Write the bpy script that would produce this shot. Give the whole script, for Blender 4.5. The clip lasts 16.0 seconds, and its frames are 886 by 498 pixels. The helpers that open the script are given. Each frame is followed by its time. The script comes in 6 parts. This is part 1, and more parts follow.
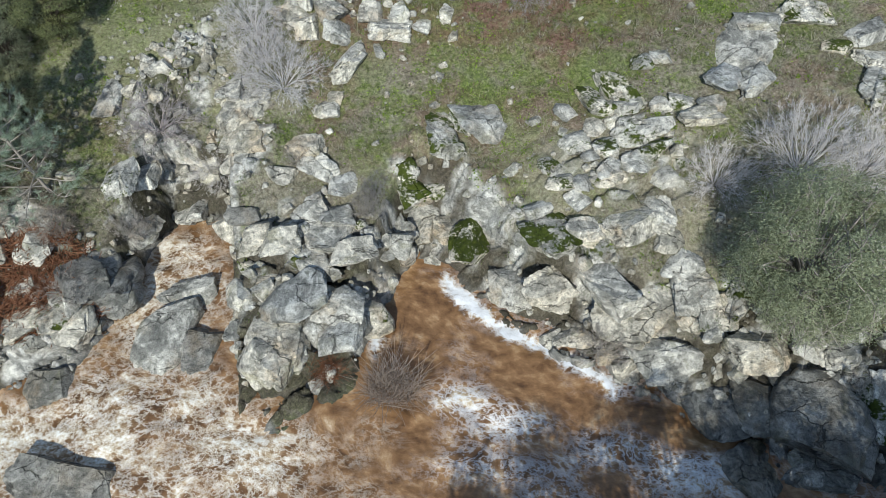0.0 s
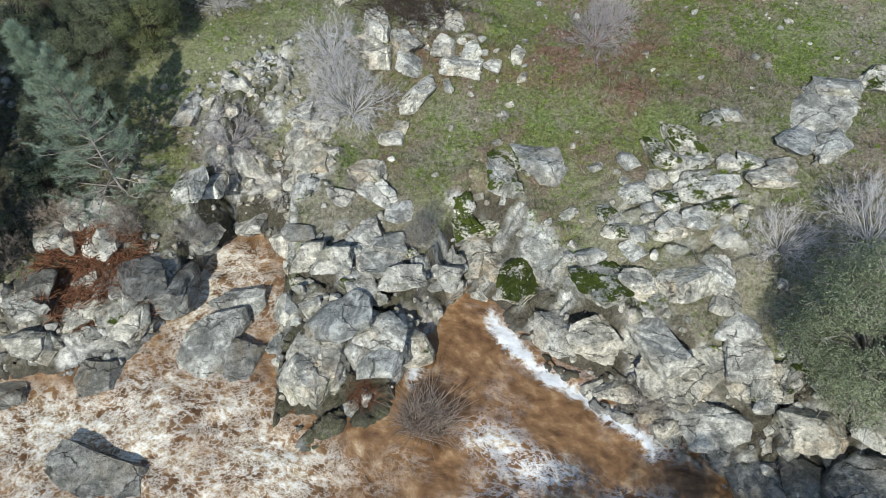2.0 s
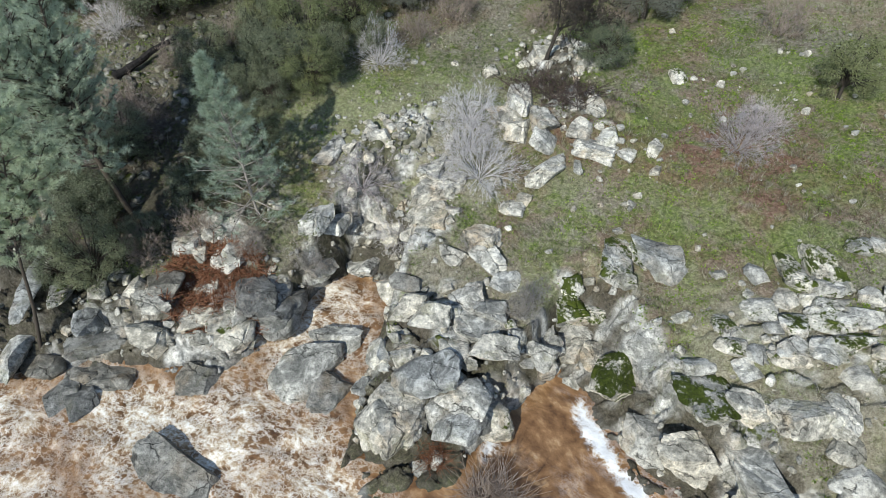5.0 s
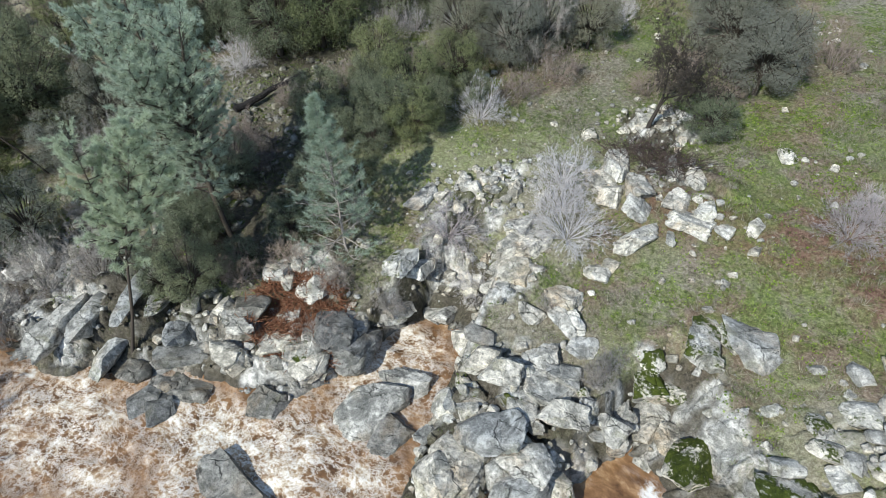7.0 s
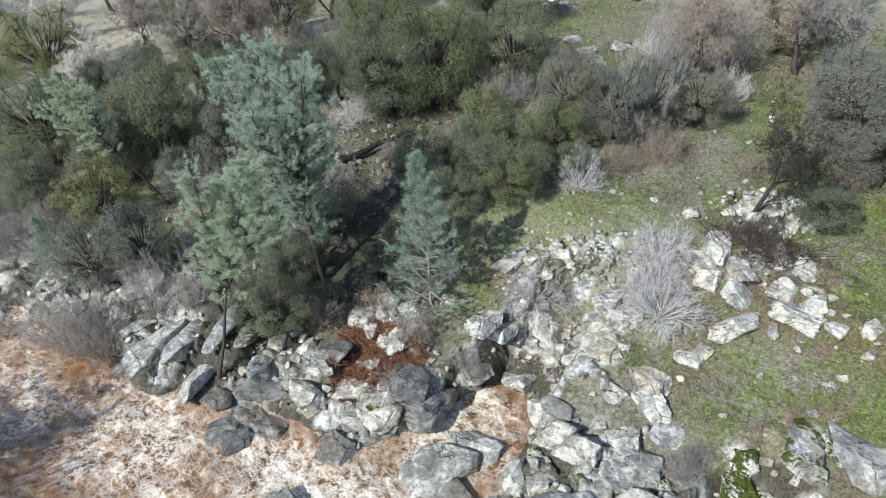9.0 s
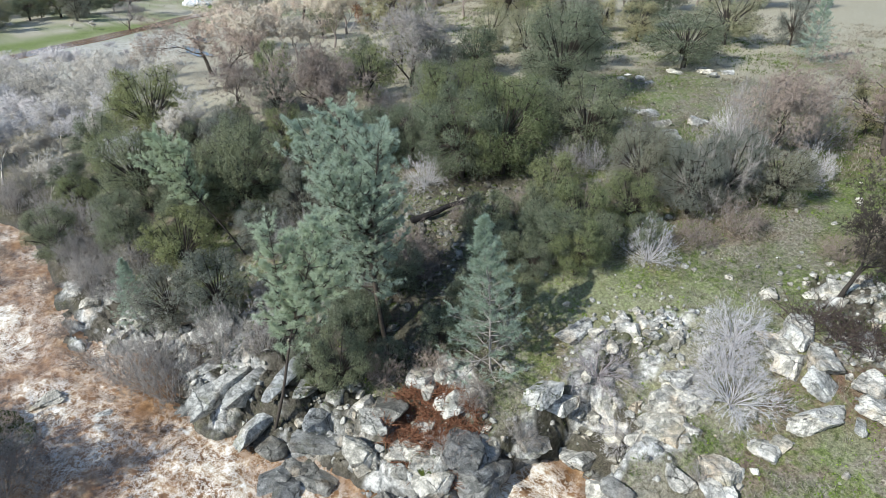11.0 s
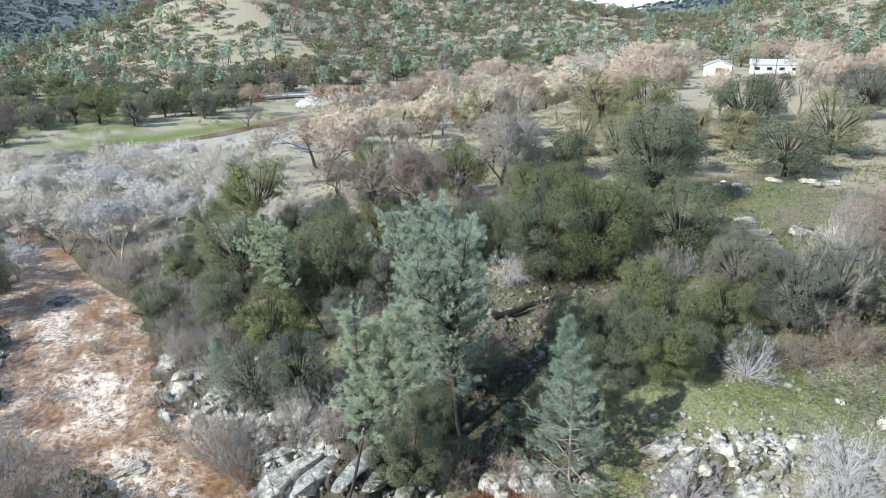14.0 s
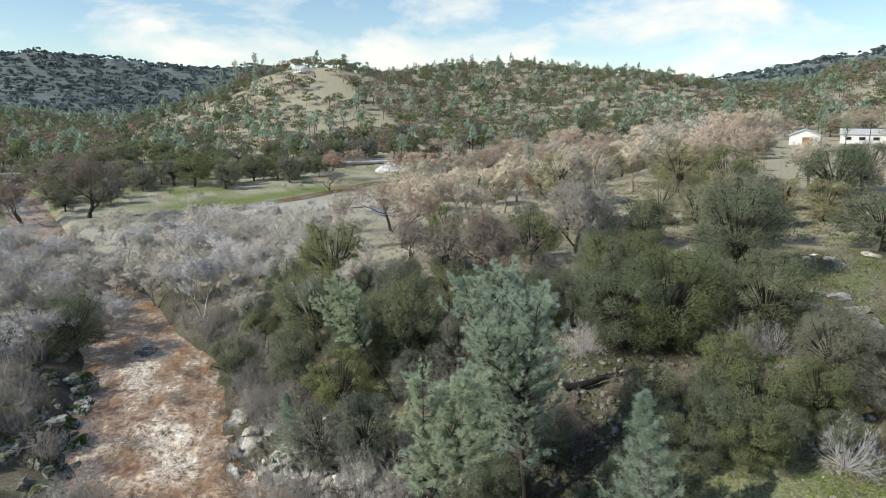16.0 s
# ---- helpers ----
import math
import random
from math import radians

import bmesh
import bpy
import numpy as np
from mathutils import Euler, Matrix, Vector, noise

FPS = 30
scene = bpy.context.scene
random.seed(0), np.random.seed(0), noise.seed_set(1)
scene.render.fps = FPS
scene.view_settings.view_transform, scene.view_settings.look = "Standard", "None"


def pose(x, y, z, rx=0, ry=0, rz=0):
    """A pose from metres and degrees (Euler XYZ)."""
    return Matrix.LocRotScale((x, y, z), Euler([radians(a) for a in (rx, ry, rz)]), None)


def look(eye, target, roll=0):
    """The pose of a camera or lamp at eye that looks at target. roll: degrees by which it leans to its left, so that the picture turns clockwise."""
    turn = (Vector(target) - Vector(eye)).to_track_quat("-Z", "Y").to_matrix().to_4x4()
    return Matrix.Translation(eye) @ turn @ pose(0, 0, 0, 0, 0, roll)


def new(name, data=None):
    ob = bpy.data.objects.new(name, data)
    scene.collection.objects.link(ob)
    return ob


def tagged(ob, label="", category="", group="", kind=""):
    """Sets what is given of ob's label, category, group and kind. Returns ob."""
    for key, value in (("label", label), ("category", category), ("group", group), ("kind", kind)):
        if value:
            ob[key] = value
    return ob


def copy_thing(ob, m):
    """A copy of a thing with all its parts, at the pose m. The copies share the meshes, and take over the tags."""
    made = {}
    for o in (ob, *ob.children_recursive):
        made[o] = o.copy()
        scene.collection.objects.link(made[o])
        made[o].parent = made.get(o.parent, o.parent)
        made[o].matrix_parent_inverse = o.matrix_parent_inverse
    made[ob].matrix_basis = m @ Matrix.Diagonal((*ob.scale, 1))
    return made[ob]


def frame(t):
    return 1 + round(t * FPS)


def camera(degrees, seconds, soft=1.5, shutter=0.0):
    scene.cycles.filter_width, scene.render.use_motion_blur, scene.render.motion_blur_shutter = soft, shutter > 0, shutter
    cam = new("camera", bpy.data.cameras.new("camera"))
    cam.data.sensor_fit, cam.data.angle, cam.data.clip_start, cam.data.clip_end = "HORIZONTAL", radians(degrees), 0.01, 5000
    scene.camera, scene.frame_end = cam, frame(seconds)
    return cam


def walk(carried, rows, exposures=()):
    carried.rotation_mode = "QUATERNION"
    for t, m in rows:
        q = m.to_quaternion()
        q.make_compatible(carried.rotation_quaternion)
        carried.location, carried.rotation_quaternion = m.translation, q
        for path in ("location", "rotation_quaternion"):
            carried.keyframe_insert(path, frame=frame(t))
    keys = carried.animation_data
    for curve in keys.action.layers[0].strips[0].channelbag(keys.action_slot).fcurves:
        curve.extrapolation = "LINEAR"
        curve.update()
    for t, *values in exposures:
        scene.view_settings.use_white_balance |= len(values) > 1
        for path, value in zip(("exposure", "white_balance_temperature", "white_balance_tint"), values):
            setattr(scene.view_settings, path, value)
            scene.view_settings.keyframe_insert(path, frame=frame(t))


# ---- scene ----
cam = camera(71.02, 16.0, soft=0.7)
EYE = (0.0, 0.0, 30.0)
# seconds, turn to the left, tilt, roll
PATH = [(0, 0.56, -53.33, -1.28), (0.5, 1.92, -52.63, -1.15), (1, 3.89, -51.94, -1.15), (1.5, 5.93, -51.16, -1.11), (2, 7.86, -50.09, -1.04), (2.5, 9.83, -49.01, -0.95),
        (3, 12.1, -47.92, -0.87), (3.5, 14.49, -46.85, -0.73), (4, 17.01, -45.81, -0.57), (6.5, 29.44, -40.26, -0.25), (7, 31.96, -38.91, -0.26),
        (7.5, 34.41, -37.57, -0.25), (8, 36.94, -36.14, -0.26), (8.5, 39.8, -34.73, -0.2), (9, 41.86, -33.28, -0.16), (11.5, 50.49, -26.0, -0.08),
        (12, 52.07, -24.54, -0.03), (12.5, 52.73, -23.08, -0.03), (13, 53.74, -21.65, -0.04), (13.5, 55.31, -20.19, -0.04), (14, 57.07, -18.65, 0.0),
        (14.5, 59.02, -17.08, -0.01), (15, 60.84, -15.61, -0.02), (15.5, 62.49, -14.14, -0.05), (16, 63.91, -12.66, -0.08)]
walk(cam, [(t, pose(*EYE, 90 + tilt, 0, turn) @ pose(0, 0, 0, 0, 0, roll)) for t, turn, tilt, roll in PATH], [(0, -0.26, 6450, 3), (4, -0.2, 6450, 4), (6.5, -0.04, 6350, 5), (9, 0.14, 6250, 6), (11.5, 0.17, 6250, 6), (12.5, 0.28, 6250, 6), (14, 0.34, 6300, 6), (15, 0.08, 6450, 6), (16, -0.18, 6800, 5)])

# ---- light: low winter sun from the south, thin cloud ----
SUN_EL, SUN_AZ = 38.0, 186.0
world = bpy.data.worlds.new("sky")
scene.world = world
world.use_nodes = True
wn, wl = world.node_tree.nodes, world.node_tree.links
bg = wn["Background"]
sky = wn.new("ShaderNodeTexSky")
sky.sky_type, sky.sun_disc = "NISHITA", False
sky.sun_elevation, sky.sun_rotation = radians(SUN_EL), radians(SUN_AZ)
sky.air_density, sky.dust_density, sky.ozone_density = 1.0, 0.2, 3.0
bg.inputs["Strength"].default_value = 0.07
wtc = wn.new("ShaderNodeTexCoord")
wmap = wn.new("ShaderNodeMapping")
wmap.inputs["Scale"].default_value = (2.6, 2.6, 6.5)
wl.new(wtc.outputs["Generated"], wmap.inputs["Vector"])
wno = wn.new("ShaderNodeTexNoise")
wno.inputs["Scale"].default_value, wno.inputs["Detail"].default_value, wno.inputs["Roughness"].default_value = 1.6, 7, 0.55
wno.inputs["Distortion"].default_value = 0.3
wl.new(wmap.outputs[0], wno.inputs["Vector"])
wramp = wn.new("ShaderNodeValToRGB")
wramp.color_ramp.elements[0].position, wramp.color_ramp.elements[1].position = 0.42, 0.58
wl.new(wno.outputs[0], wramp.inputs[0])
wmix = wn.new("ShaderNodeMix")
wmix.data_type = "RGBA"
wsep = wn.new("ShaderNodeSeparateXYZ")
wl.new(wtc.outputs["Generated"], wsep.inputs[0])
wlow = wn.new("ShaderNodeMapRange")
wlow.inputs["From Min"].default_value, wlow.inputs["From Max"].default_value = 0.14, 0.36
wlow.inputs["To Min"].default_value, wlow.inputs["To Max"].default_value = 1.0, 0.12
wl.new(wsep.outputs["Z"], wlow.inputs["Value"])
wmul = wn.new("ShaderNodeMath")
wmul.operation = "MULTIPLY"
wl.new(wramp.outputs[0], wmul.inputs[0])
wl.new(wlow.outputs[0], wmul.inputs[1])
wl.new(wmul.outputs[0], wmix.inputs["Factor"])
wlift = wn.new("ShaderNodeVectorMath")
wlift.operation = "SCALE"
wlift.inputs["Scale"].default_value = 2.5
wl.new(sky.outputs[0], wlift.inputs[0])
wl.new(wlift.outputs[0], wmix.inputs["A"])
wmix.inputs["B"].default_value = (16.5, 16.6, 16.8, 1)
wl.new(wmix.outputs["Result"], bg.inputs["Color"])
lamp = bpy.data.lights.new("sun", "SUN")
lamp.energy, lamp.angle, lamp.color = 5.0, radians(0.6), (1.0, 0.965, 0.91)
az, el = radians(SUN_AZ), radians(SUN_EL)
sun_from = Vector((math.sin(az) * math.cos(el), math.cos(az) * math.cos(el), math.sin(el)))
new("sun", lamp).matrix_world = look(sun_from * 500, (0, 0, 0))


# ---- materials ----
class Mat:
    """A small writer of node materials."""

    def __init__(self, name, rough=0.8, spec=0.3):
        self.m = bpy.data.materials.new(name)
        self.m.use_nodes = True
        self.t = self.m.node_tree
        self.b = self.t.nodes["Principled BSDF"]
        self.b.inputs["Roughness"].default_value = rough
        self.b.inputs["Specular IOR Level"].default_value = spec

    def node(self, kind, **ins):
        n = self.t.nodes.new("ShaderNode" + kind)
        for k, v in ins.items():
            self.put(n.inputs[k.replace("_", " ")], v)
        return n

    def put(self, socket, v):
        if isinstance(v, bpy.types.NodeSocket):
            self.t.links.new(v, socket)
        elif isinstance(v, tuple) and len(v) == 3 and socket.type == "RGBA":
            socket.default_value = (*v, 1)
        else:
            socket.default_value = v

    def where(self, scale=(1, 1, 1), rot=(0, 0, 0), source="Object"):
        tc = self.node("TexCoord")
        mp = self.node("Mapping", Vector=tc.outputs[source], Scale=scale, Rotation=rot)
        return mp.outputs[0]

    def noise(self, scale, detail=4, rough=0.55, vec=None, distort=0.0):
        n = self.node("TexNoise", Scale=scale, Detail=detail, Roughness=rough, Distortion=distort,
                      Vector=vec if vec is not None else self.where())
        return n.outputs[0]

    def ramp(self, f, *stops):
        n = self.node("ValToRGB", Fac=f)
        e = n.color_ramp.elements
        while len(e) < len(stops):
            e.new(0.5)
        for k, (p, c) in enumerate(stops):
            e[k].position = p
            e[k].color = (*c, 1) if isinstance(c, tuple) else (c, c, c, 1)
        return n.outputs[0]

    def mix(self, f, a, b, kind="MIX"):
        n = self.t.nodes.new("ShaderNodeMix")
        n.data_type, n.blend_type = "RGBA", kind
        self.put(n.inputs["Factor"], f), self.put(n.inputs["A"], a), self.put(n.inputs["B"], b)
        return n.outputs["Result"]

    def math(self, op, a, b=0.0, clamp=False):
        n = self.t.nodes.new("ShaderNodeMath")
        n.operation, n.use_clamp = op, clamp
        self.put(n.inputs[0], a), self.put(n.inputs[1], b)
        return n.outputs[0]

    def attr(self, name):
        n = self.node("Attribute")
        n.attribute_name = name
        return n.outputs["Fac"]

    def island(self):
        return self.node("NewGeometry").outputs["Random Per Island"]

    def each(self):
        return self.node("ObjectInfo").outputs["Random"]

    def color(self, v):
        self.put(self.b.inputs["Base Color"], v)
        return self

    def bump(self, h, strength=0.5, dist=0.05):
        n = self.node("Bump", Strength=strength, Distance=dist, Height=h)
        self.t.links.new(n.outputs[0], self.b.inputs["Normal"])
        return self


def rock_colour(a, vec=None):
    """Weathered granite: pale faces, grey lichen, tan stains, fine speckle and hairline joints."""
    vec = a.where() if vec is None else vec
    big, mid, fine = a.noise(0.33, 4, 0.6, vec, 0.3), a.noise(1.0, 9, 0.68, vec, 0.5), a.noise(4.5, 8, 0.78, vec)
    speck = a.noise(24.0, 4, 0.8, vec)
    c = a.ramp(mid, (0.34, (0.15, 0.148, 0.138)), (0.42, (0.36, 0.352, 0.325)), (0.5, (0.57, 0.555, 0.515)), (0.62, (0.78, 0.765, 0.715)))
    c = a.mix(a.ramp(big, (0.53, 0.0), (0.68, 0.6)), c, (0.47, 0.36, 0.235))
    c = a.mix(a.ramp(a.noise(0.7, 10, 0.74, vec, 0.9), (0.49, 0.0), (0.56, 0.75)), c, (0.19, 0.192, 0.178))
    c = a.mix(a.ramp(a.noise(0.5, 8, 0.7, vec, 0.6), (0.56, 0.0), (0.63, 0.5)), c, (0.24, 0.235, 0.15))
    c = a.mix(1.0, c, a.ramp(fine, (0.34, 0.22), (0.43, 0.82), (0.53, 1.1), (0.66, 1.4)), "MULTIPLY")
    c = a.mix(a.ramp(speck, (0.38, 0.65), (0.46, 0.0)), c, (0.085, 0.085, 0.08))
    c = a.mix(a.ramp(speck, (0.56, 0.0), (0.66, 0.4)), c, (0.74, 0.73, 0.7))
    bent = a.t.nodes.new("ShaderNodeVectorMath")
    bent.operation = "MULTIPLY_ADD"
    a.put(bent.inputs[0], a.node("TexNoise", Scale=0.8, Detail=6.0, Roughness=0.6, Vector=vec).outputs["Color"])
    bent.inputs[1].default_value = (1.3, 1.3, 1.3)
    a.put(bent.inputs[2], vec)
    vo = a.node("TexVoronoi", Vector=a.node("Mapping", Vector=bent.outputs[0], Rotation=(0.3, 0.2, 0.6), Scale=(0.34, 0.75, 0.5)).outputs[0], Scale=1.0)
    vo.feature = "DISTANCE_TO_EDGE"
    crack = a.math("MULTIPLY", a.ramp(vo.outputs["Distance"], (0.0, 1.0), (0.008, 0.7), (0.022, 0.0)), a.ramp(a.noise(0.6, 3, 0.6, vec), (0.47, 0.0), (0.55, 1.0)))
    c = a.mix(a.math("MULTIPLY", crack, 0.85), c, (0.04, 0.038, 0.034))
    relief = a.math("SUBTRACT", a.math("ADD", a.math("MULTIPLY", fine, 1.0), a.math("MULTIPLY", mid, 1.5)), a.math("MULTIPLY", crack, 0.7))
    return c, relief, fine


def mat_ground():
    a = Mat("hillside", 0.95, 0.1)
    big, mid, fine = a.noise(0.12, 5, 0.6, None, 0.4), a.noise(0.75, 8, 0.7, None, 0.6), a.noise(5.0, 7, 0.8)
    grit = a.noise(17.0, 5, 0.8)
    tex = a.math("ADD", a.math("MULTIPLY", fine, 0.6), a.math("MULTIPLY", grit, 0.4))
    g = a.ramp(tex, (0.38, (0.035, 0.045, 0.014)), (0.48, (0.12, 0.15, 0.05)), (0.56, (0.235, 0.27, 0.1)), (0.64, (0.38, 0.41, 0.19)))
    earth = a.ramp(tex, (0.38, (0.06, 0.05, 0.04)), (0.48, (0.19, 0.168, 0.135)), (0.56, (0.33, 0.3, 0.245)), (0.65, (0.54, 0.5, 0.42)))
    dry = a.ramp(tex, (0.36, (0.15, 0.13, 0.085)), (0.5, (0.36, 0.325, 0.235)), (0.64, (0.6, 0.56, 0.44)))
    # leaf litter, darkened further so its colour carries the shade under the trees
    litter_shade = a.ramp(tex, (0.36, (0.018, 0.016, 0.013)), (0.5, (0.07, 0.06, 0.047)), (0.66, (0.2, 0.175, 0.145)))
    weeds = a.ramp(tex, (0.38, (0.05, 0.028, 0.02)), (0.5, (0.19, 0.112, 0.08)), (0.62, (0.38, 0.265, 0.2)))
    g = a.mix(a.ramp(a.math("ADD", a.math("MULTIPLY", mid, 0.6), a.math("MULTIPLY", big, 0.5)), (0.5, 0.0), (0.6, 0.85)), g, earth)
    patch = a.noise(2.2, 7, 0.72, None, 0.5)
    g = a.mix(a.ramp(patch, (0.48, 0.0), (0.58, 0.8)), g, earth)
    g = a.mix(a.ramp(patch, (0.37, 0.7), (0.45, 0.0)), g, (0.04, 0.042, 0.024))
    g = a.mix(a.attr("dry"), g, dry)
    g = a.mix(a.math("MULTIPLY", a.attr("weeds"), a.ramp(mid, (0.38, 0.1), (0.56, 1.0))), g, weeds)
    g = a.mix(a.math("MULTIPLY", a.attr("soil_shade"), a.ramp(mid, (0.3, 1.0), (0.6, 0.75))), g, litter_shade)
    sand = a.ramp(mid, (0.3, (0.27, 0.25, 0.205)), (0.5, (0.42, 0.4, 0.34)), (0.7, (0.55, 0.525, 0.455)))
    g = a.mix(a.attr("sand"), g, sand)
    lawn = a.ramp(tex, (0.38, (0.03, 0.045, 0.013)), (0.48, (0.11, 0.15, 0.042)), (0.58, (0.25, 0.315, 0.09)))
    g = a.mix(a.attr("lawn"), g, lawn)
    # far mountain brush: distance haze is painted in as a paler, bluer colour
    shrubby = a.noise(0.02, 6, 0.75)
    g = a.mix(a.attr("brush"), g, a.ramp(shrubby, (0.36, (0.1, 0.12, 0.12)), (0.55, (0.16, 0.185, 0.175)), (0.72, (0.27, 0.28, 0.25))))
    r, rm, rf = rock_colour(a)
    moss = a.ramp(fine, (0.35, (0.03, 0.04, 0.008)), (0.7, (0.12, 0.14, 0.02)))
    r = a.mix(a.math("MULTIPLY", a.attr("moss"), a.ramp(mid, (0.52, 0.0), (0.57, 1.0))), r, moss)
    c = a.mix(a.attr("rock"), g, r)
    wet = a.attr("wet")
    c = a.mix(wet, c, a.mix(0.5, c, (0.05, 0.048, 0.046)))
    a.color(c)
    a.put(a.b.inputs["Roughness"], a.ramp(wet, (0.0, 0.95), (1.0, 0.45)))
    a.bump(a.math("ADD", a.math("MULTIPLY", tex, 1.3), a.math("MULTIPLY", mid, 2.0)), 0.8, 0.11)
    return a.m


def mat_rock(name="granite", moss=0.0, tone=(1.0, 0.99, 0.96), rough=0.85, by="each"):
    a = Mat(name, rough, 0.25)
    rnd = a.each() if by == "each" else a.island()
    off = a.node("CombineXYZ", X=a.math("MULTIPLY", rnd, 37.0), Y=a.math("MULTIPLY", rnd, 11.0), Z=a.math("MULTIPLY", rnd, 5.0))
    shift = a.t.nodes.new("ShaderNodeVectorMath")
    a.put(shift.inputs[0], a.node("NewGeometry").outputs["Position"]), a.put(shift.inputs[1], off.outputs[0])
    vec = shift.outputs[0]
    c, mid, fine = rock_colour(a, vec)
    dim, lit = tuple(v * 0.8 for v in tone), tuple(v * 1.15 for v in tone)
    hue = a.ramp(rnd, (0.0, dim), (0.35, tone), (0.7, (tone[0] * 1.06, tone[1] * 1.01, tone[2] * 0.93)), (1.0, lit))
    c = a.mix(1.0, c, hue, "MULTIPLY")
    if moss:
        up = a.node("SeparateXYZ", Vector=a.node("NewGeometry").outputs["Normal"]).outputs["Z"]
        patch = a.math("ADD", a.math("MULTIPLY", a.noise(0.9, 4, 0.6, vec), 0.55), a.math("MULTIPLY", a.noise(5.0, 6, 0.75, vec), 0.45))
        lim = 0.6 - moss * 0.17
        f = a.math("MULTIPLY", a.ramp(up, (0.1, 0.0), (0.45, 1.0)), a.ramp(patch, (lim, 0.0), (lim + 0.035, 1.0)))
        green = a.ramp(fine, (0.35, (0.02, 0.03, 0.004)), (0.55, (0.06, 0.078, 0.009)), (0.75, (0.14, 0.155, 0.025)))
        c = a.mix(f, c, green)
    a.color(c)
    a.bump(mid, 0.85, 0.11)
    return a.m


def mat_leaf(name, dark, mid, light, rough=0.6, through_light=0.38):
    a = Mat(name, max(rough, 0.7), 0.1)
    r = a.island()
    c = a.ramp(r, (0.0, dark), (0.55, mid), (1.0, light))
    hue = a.ramp(a.each(), (0.0, (0.8, 0.84, 0.8)), (0.5, (1.0, 1.0, 1.0)), (1.0, (1.14, 1.1, 0.96)))
    c = a.mix(1.0, c, hue, "MULTIPLY")
    a.color(c)
    tr = a.node("BsdfTranslucent", Color=c)
    mx = a.node("MixShader", Fac=through_light)
    out = a.t.nodes["Material Output"]
    a.t.links.new(a.b.outputs[0], mx.inputs[1])
    a.t.links.new(tr.outputs[0], mx.inputs[2])
    a.t.links.new(mx.outputs[0], out.inputs["Surface"])
    return a.m


def mat_bark(name, dark, light):
    a = Mat(name, 0.9, 0.15)
    n = a.noise(5.0, 4, 0.7, a.where((1, 1, 0.25)))
    c = a.ramp(n, (0.3, dark), (0.7, light))
    hue = a.ramp(a.each(), (0.0, (0.8, 0.8, 0.8)), (1.0, (1.2, 1.15, 1.1)))
    a.color(a.mix(1.0, c, hue, "MULTIPLY")).bump(n, 0.5, 0.03)
    return a.m


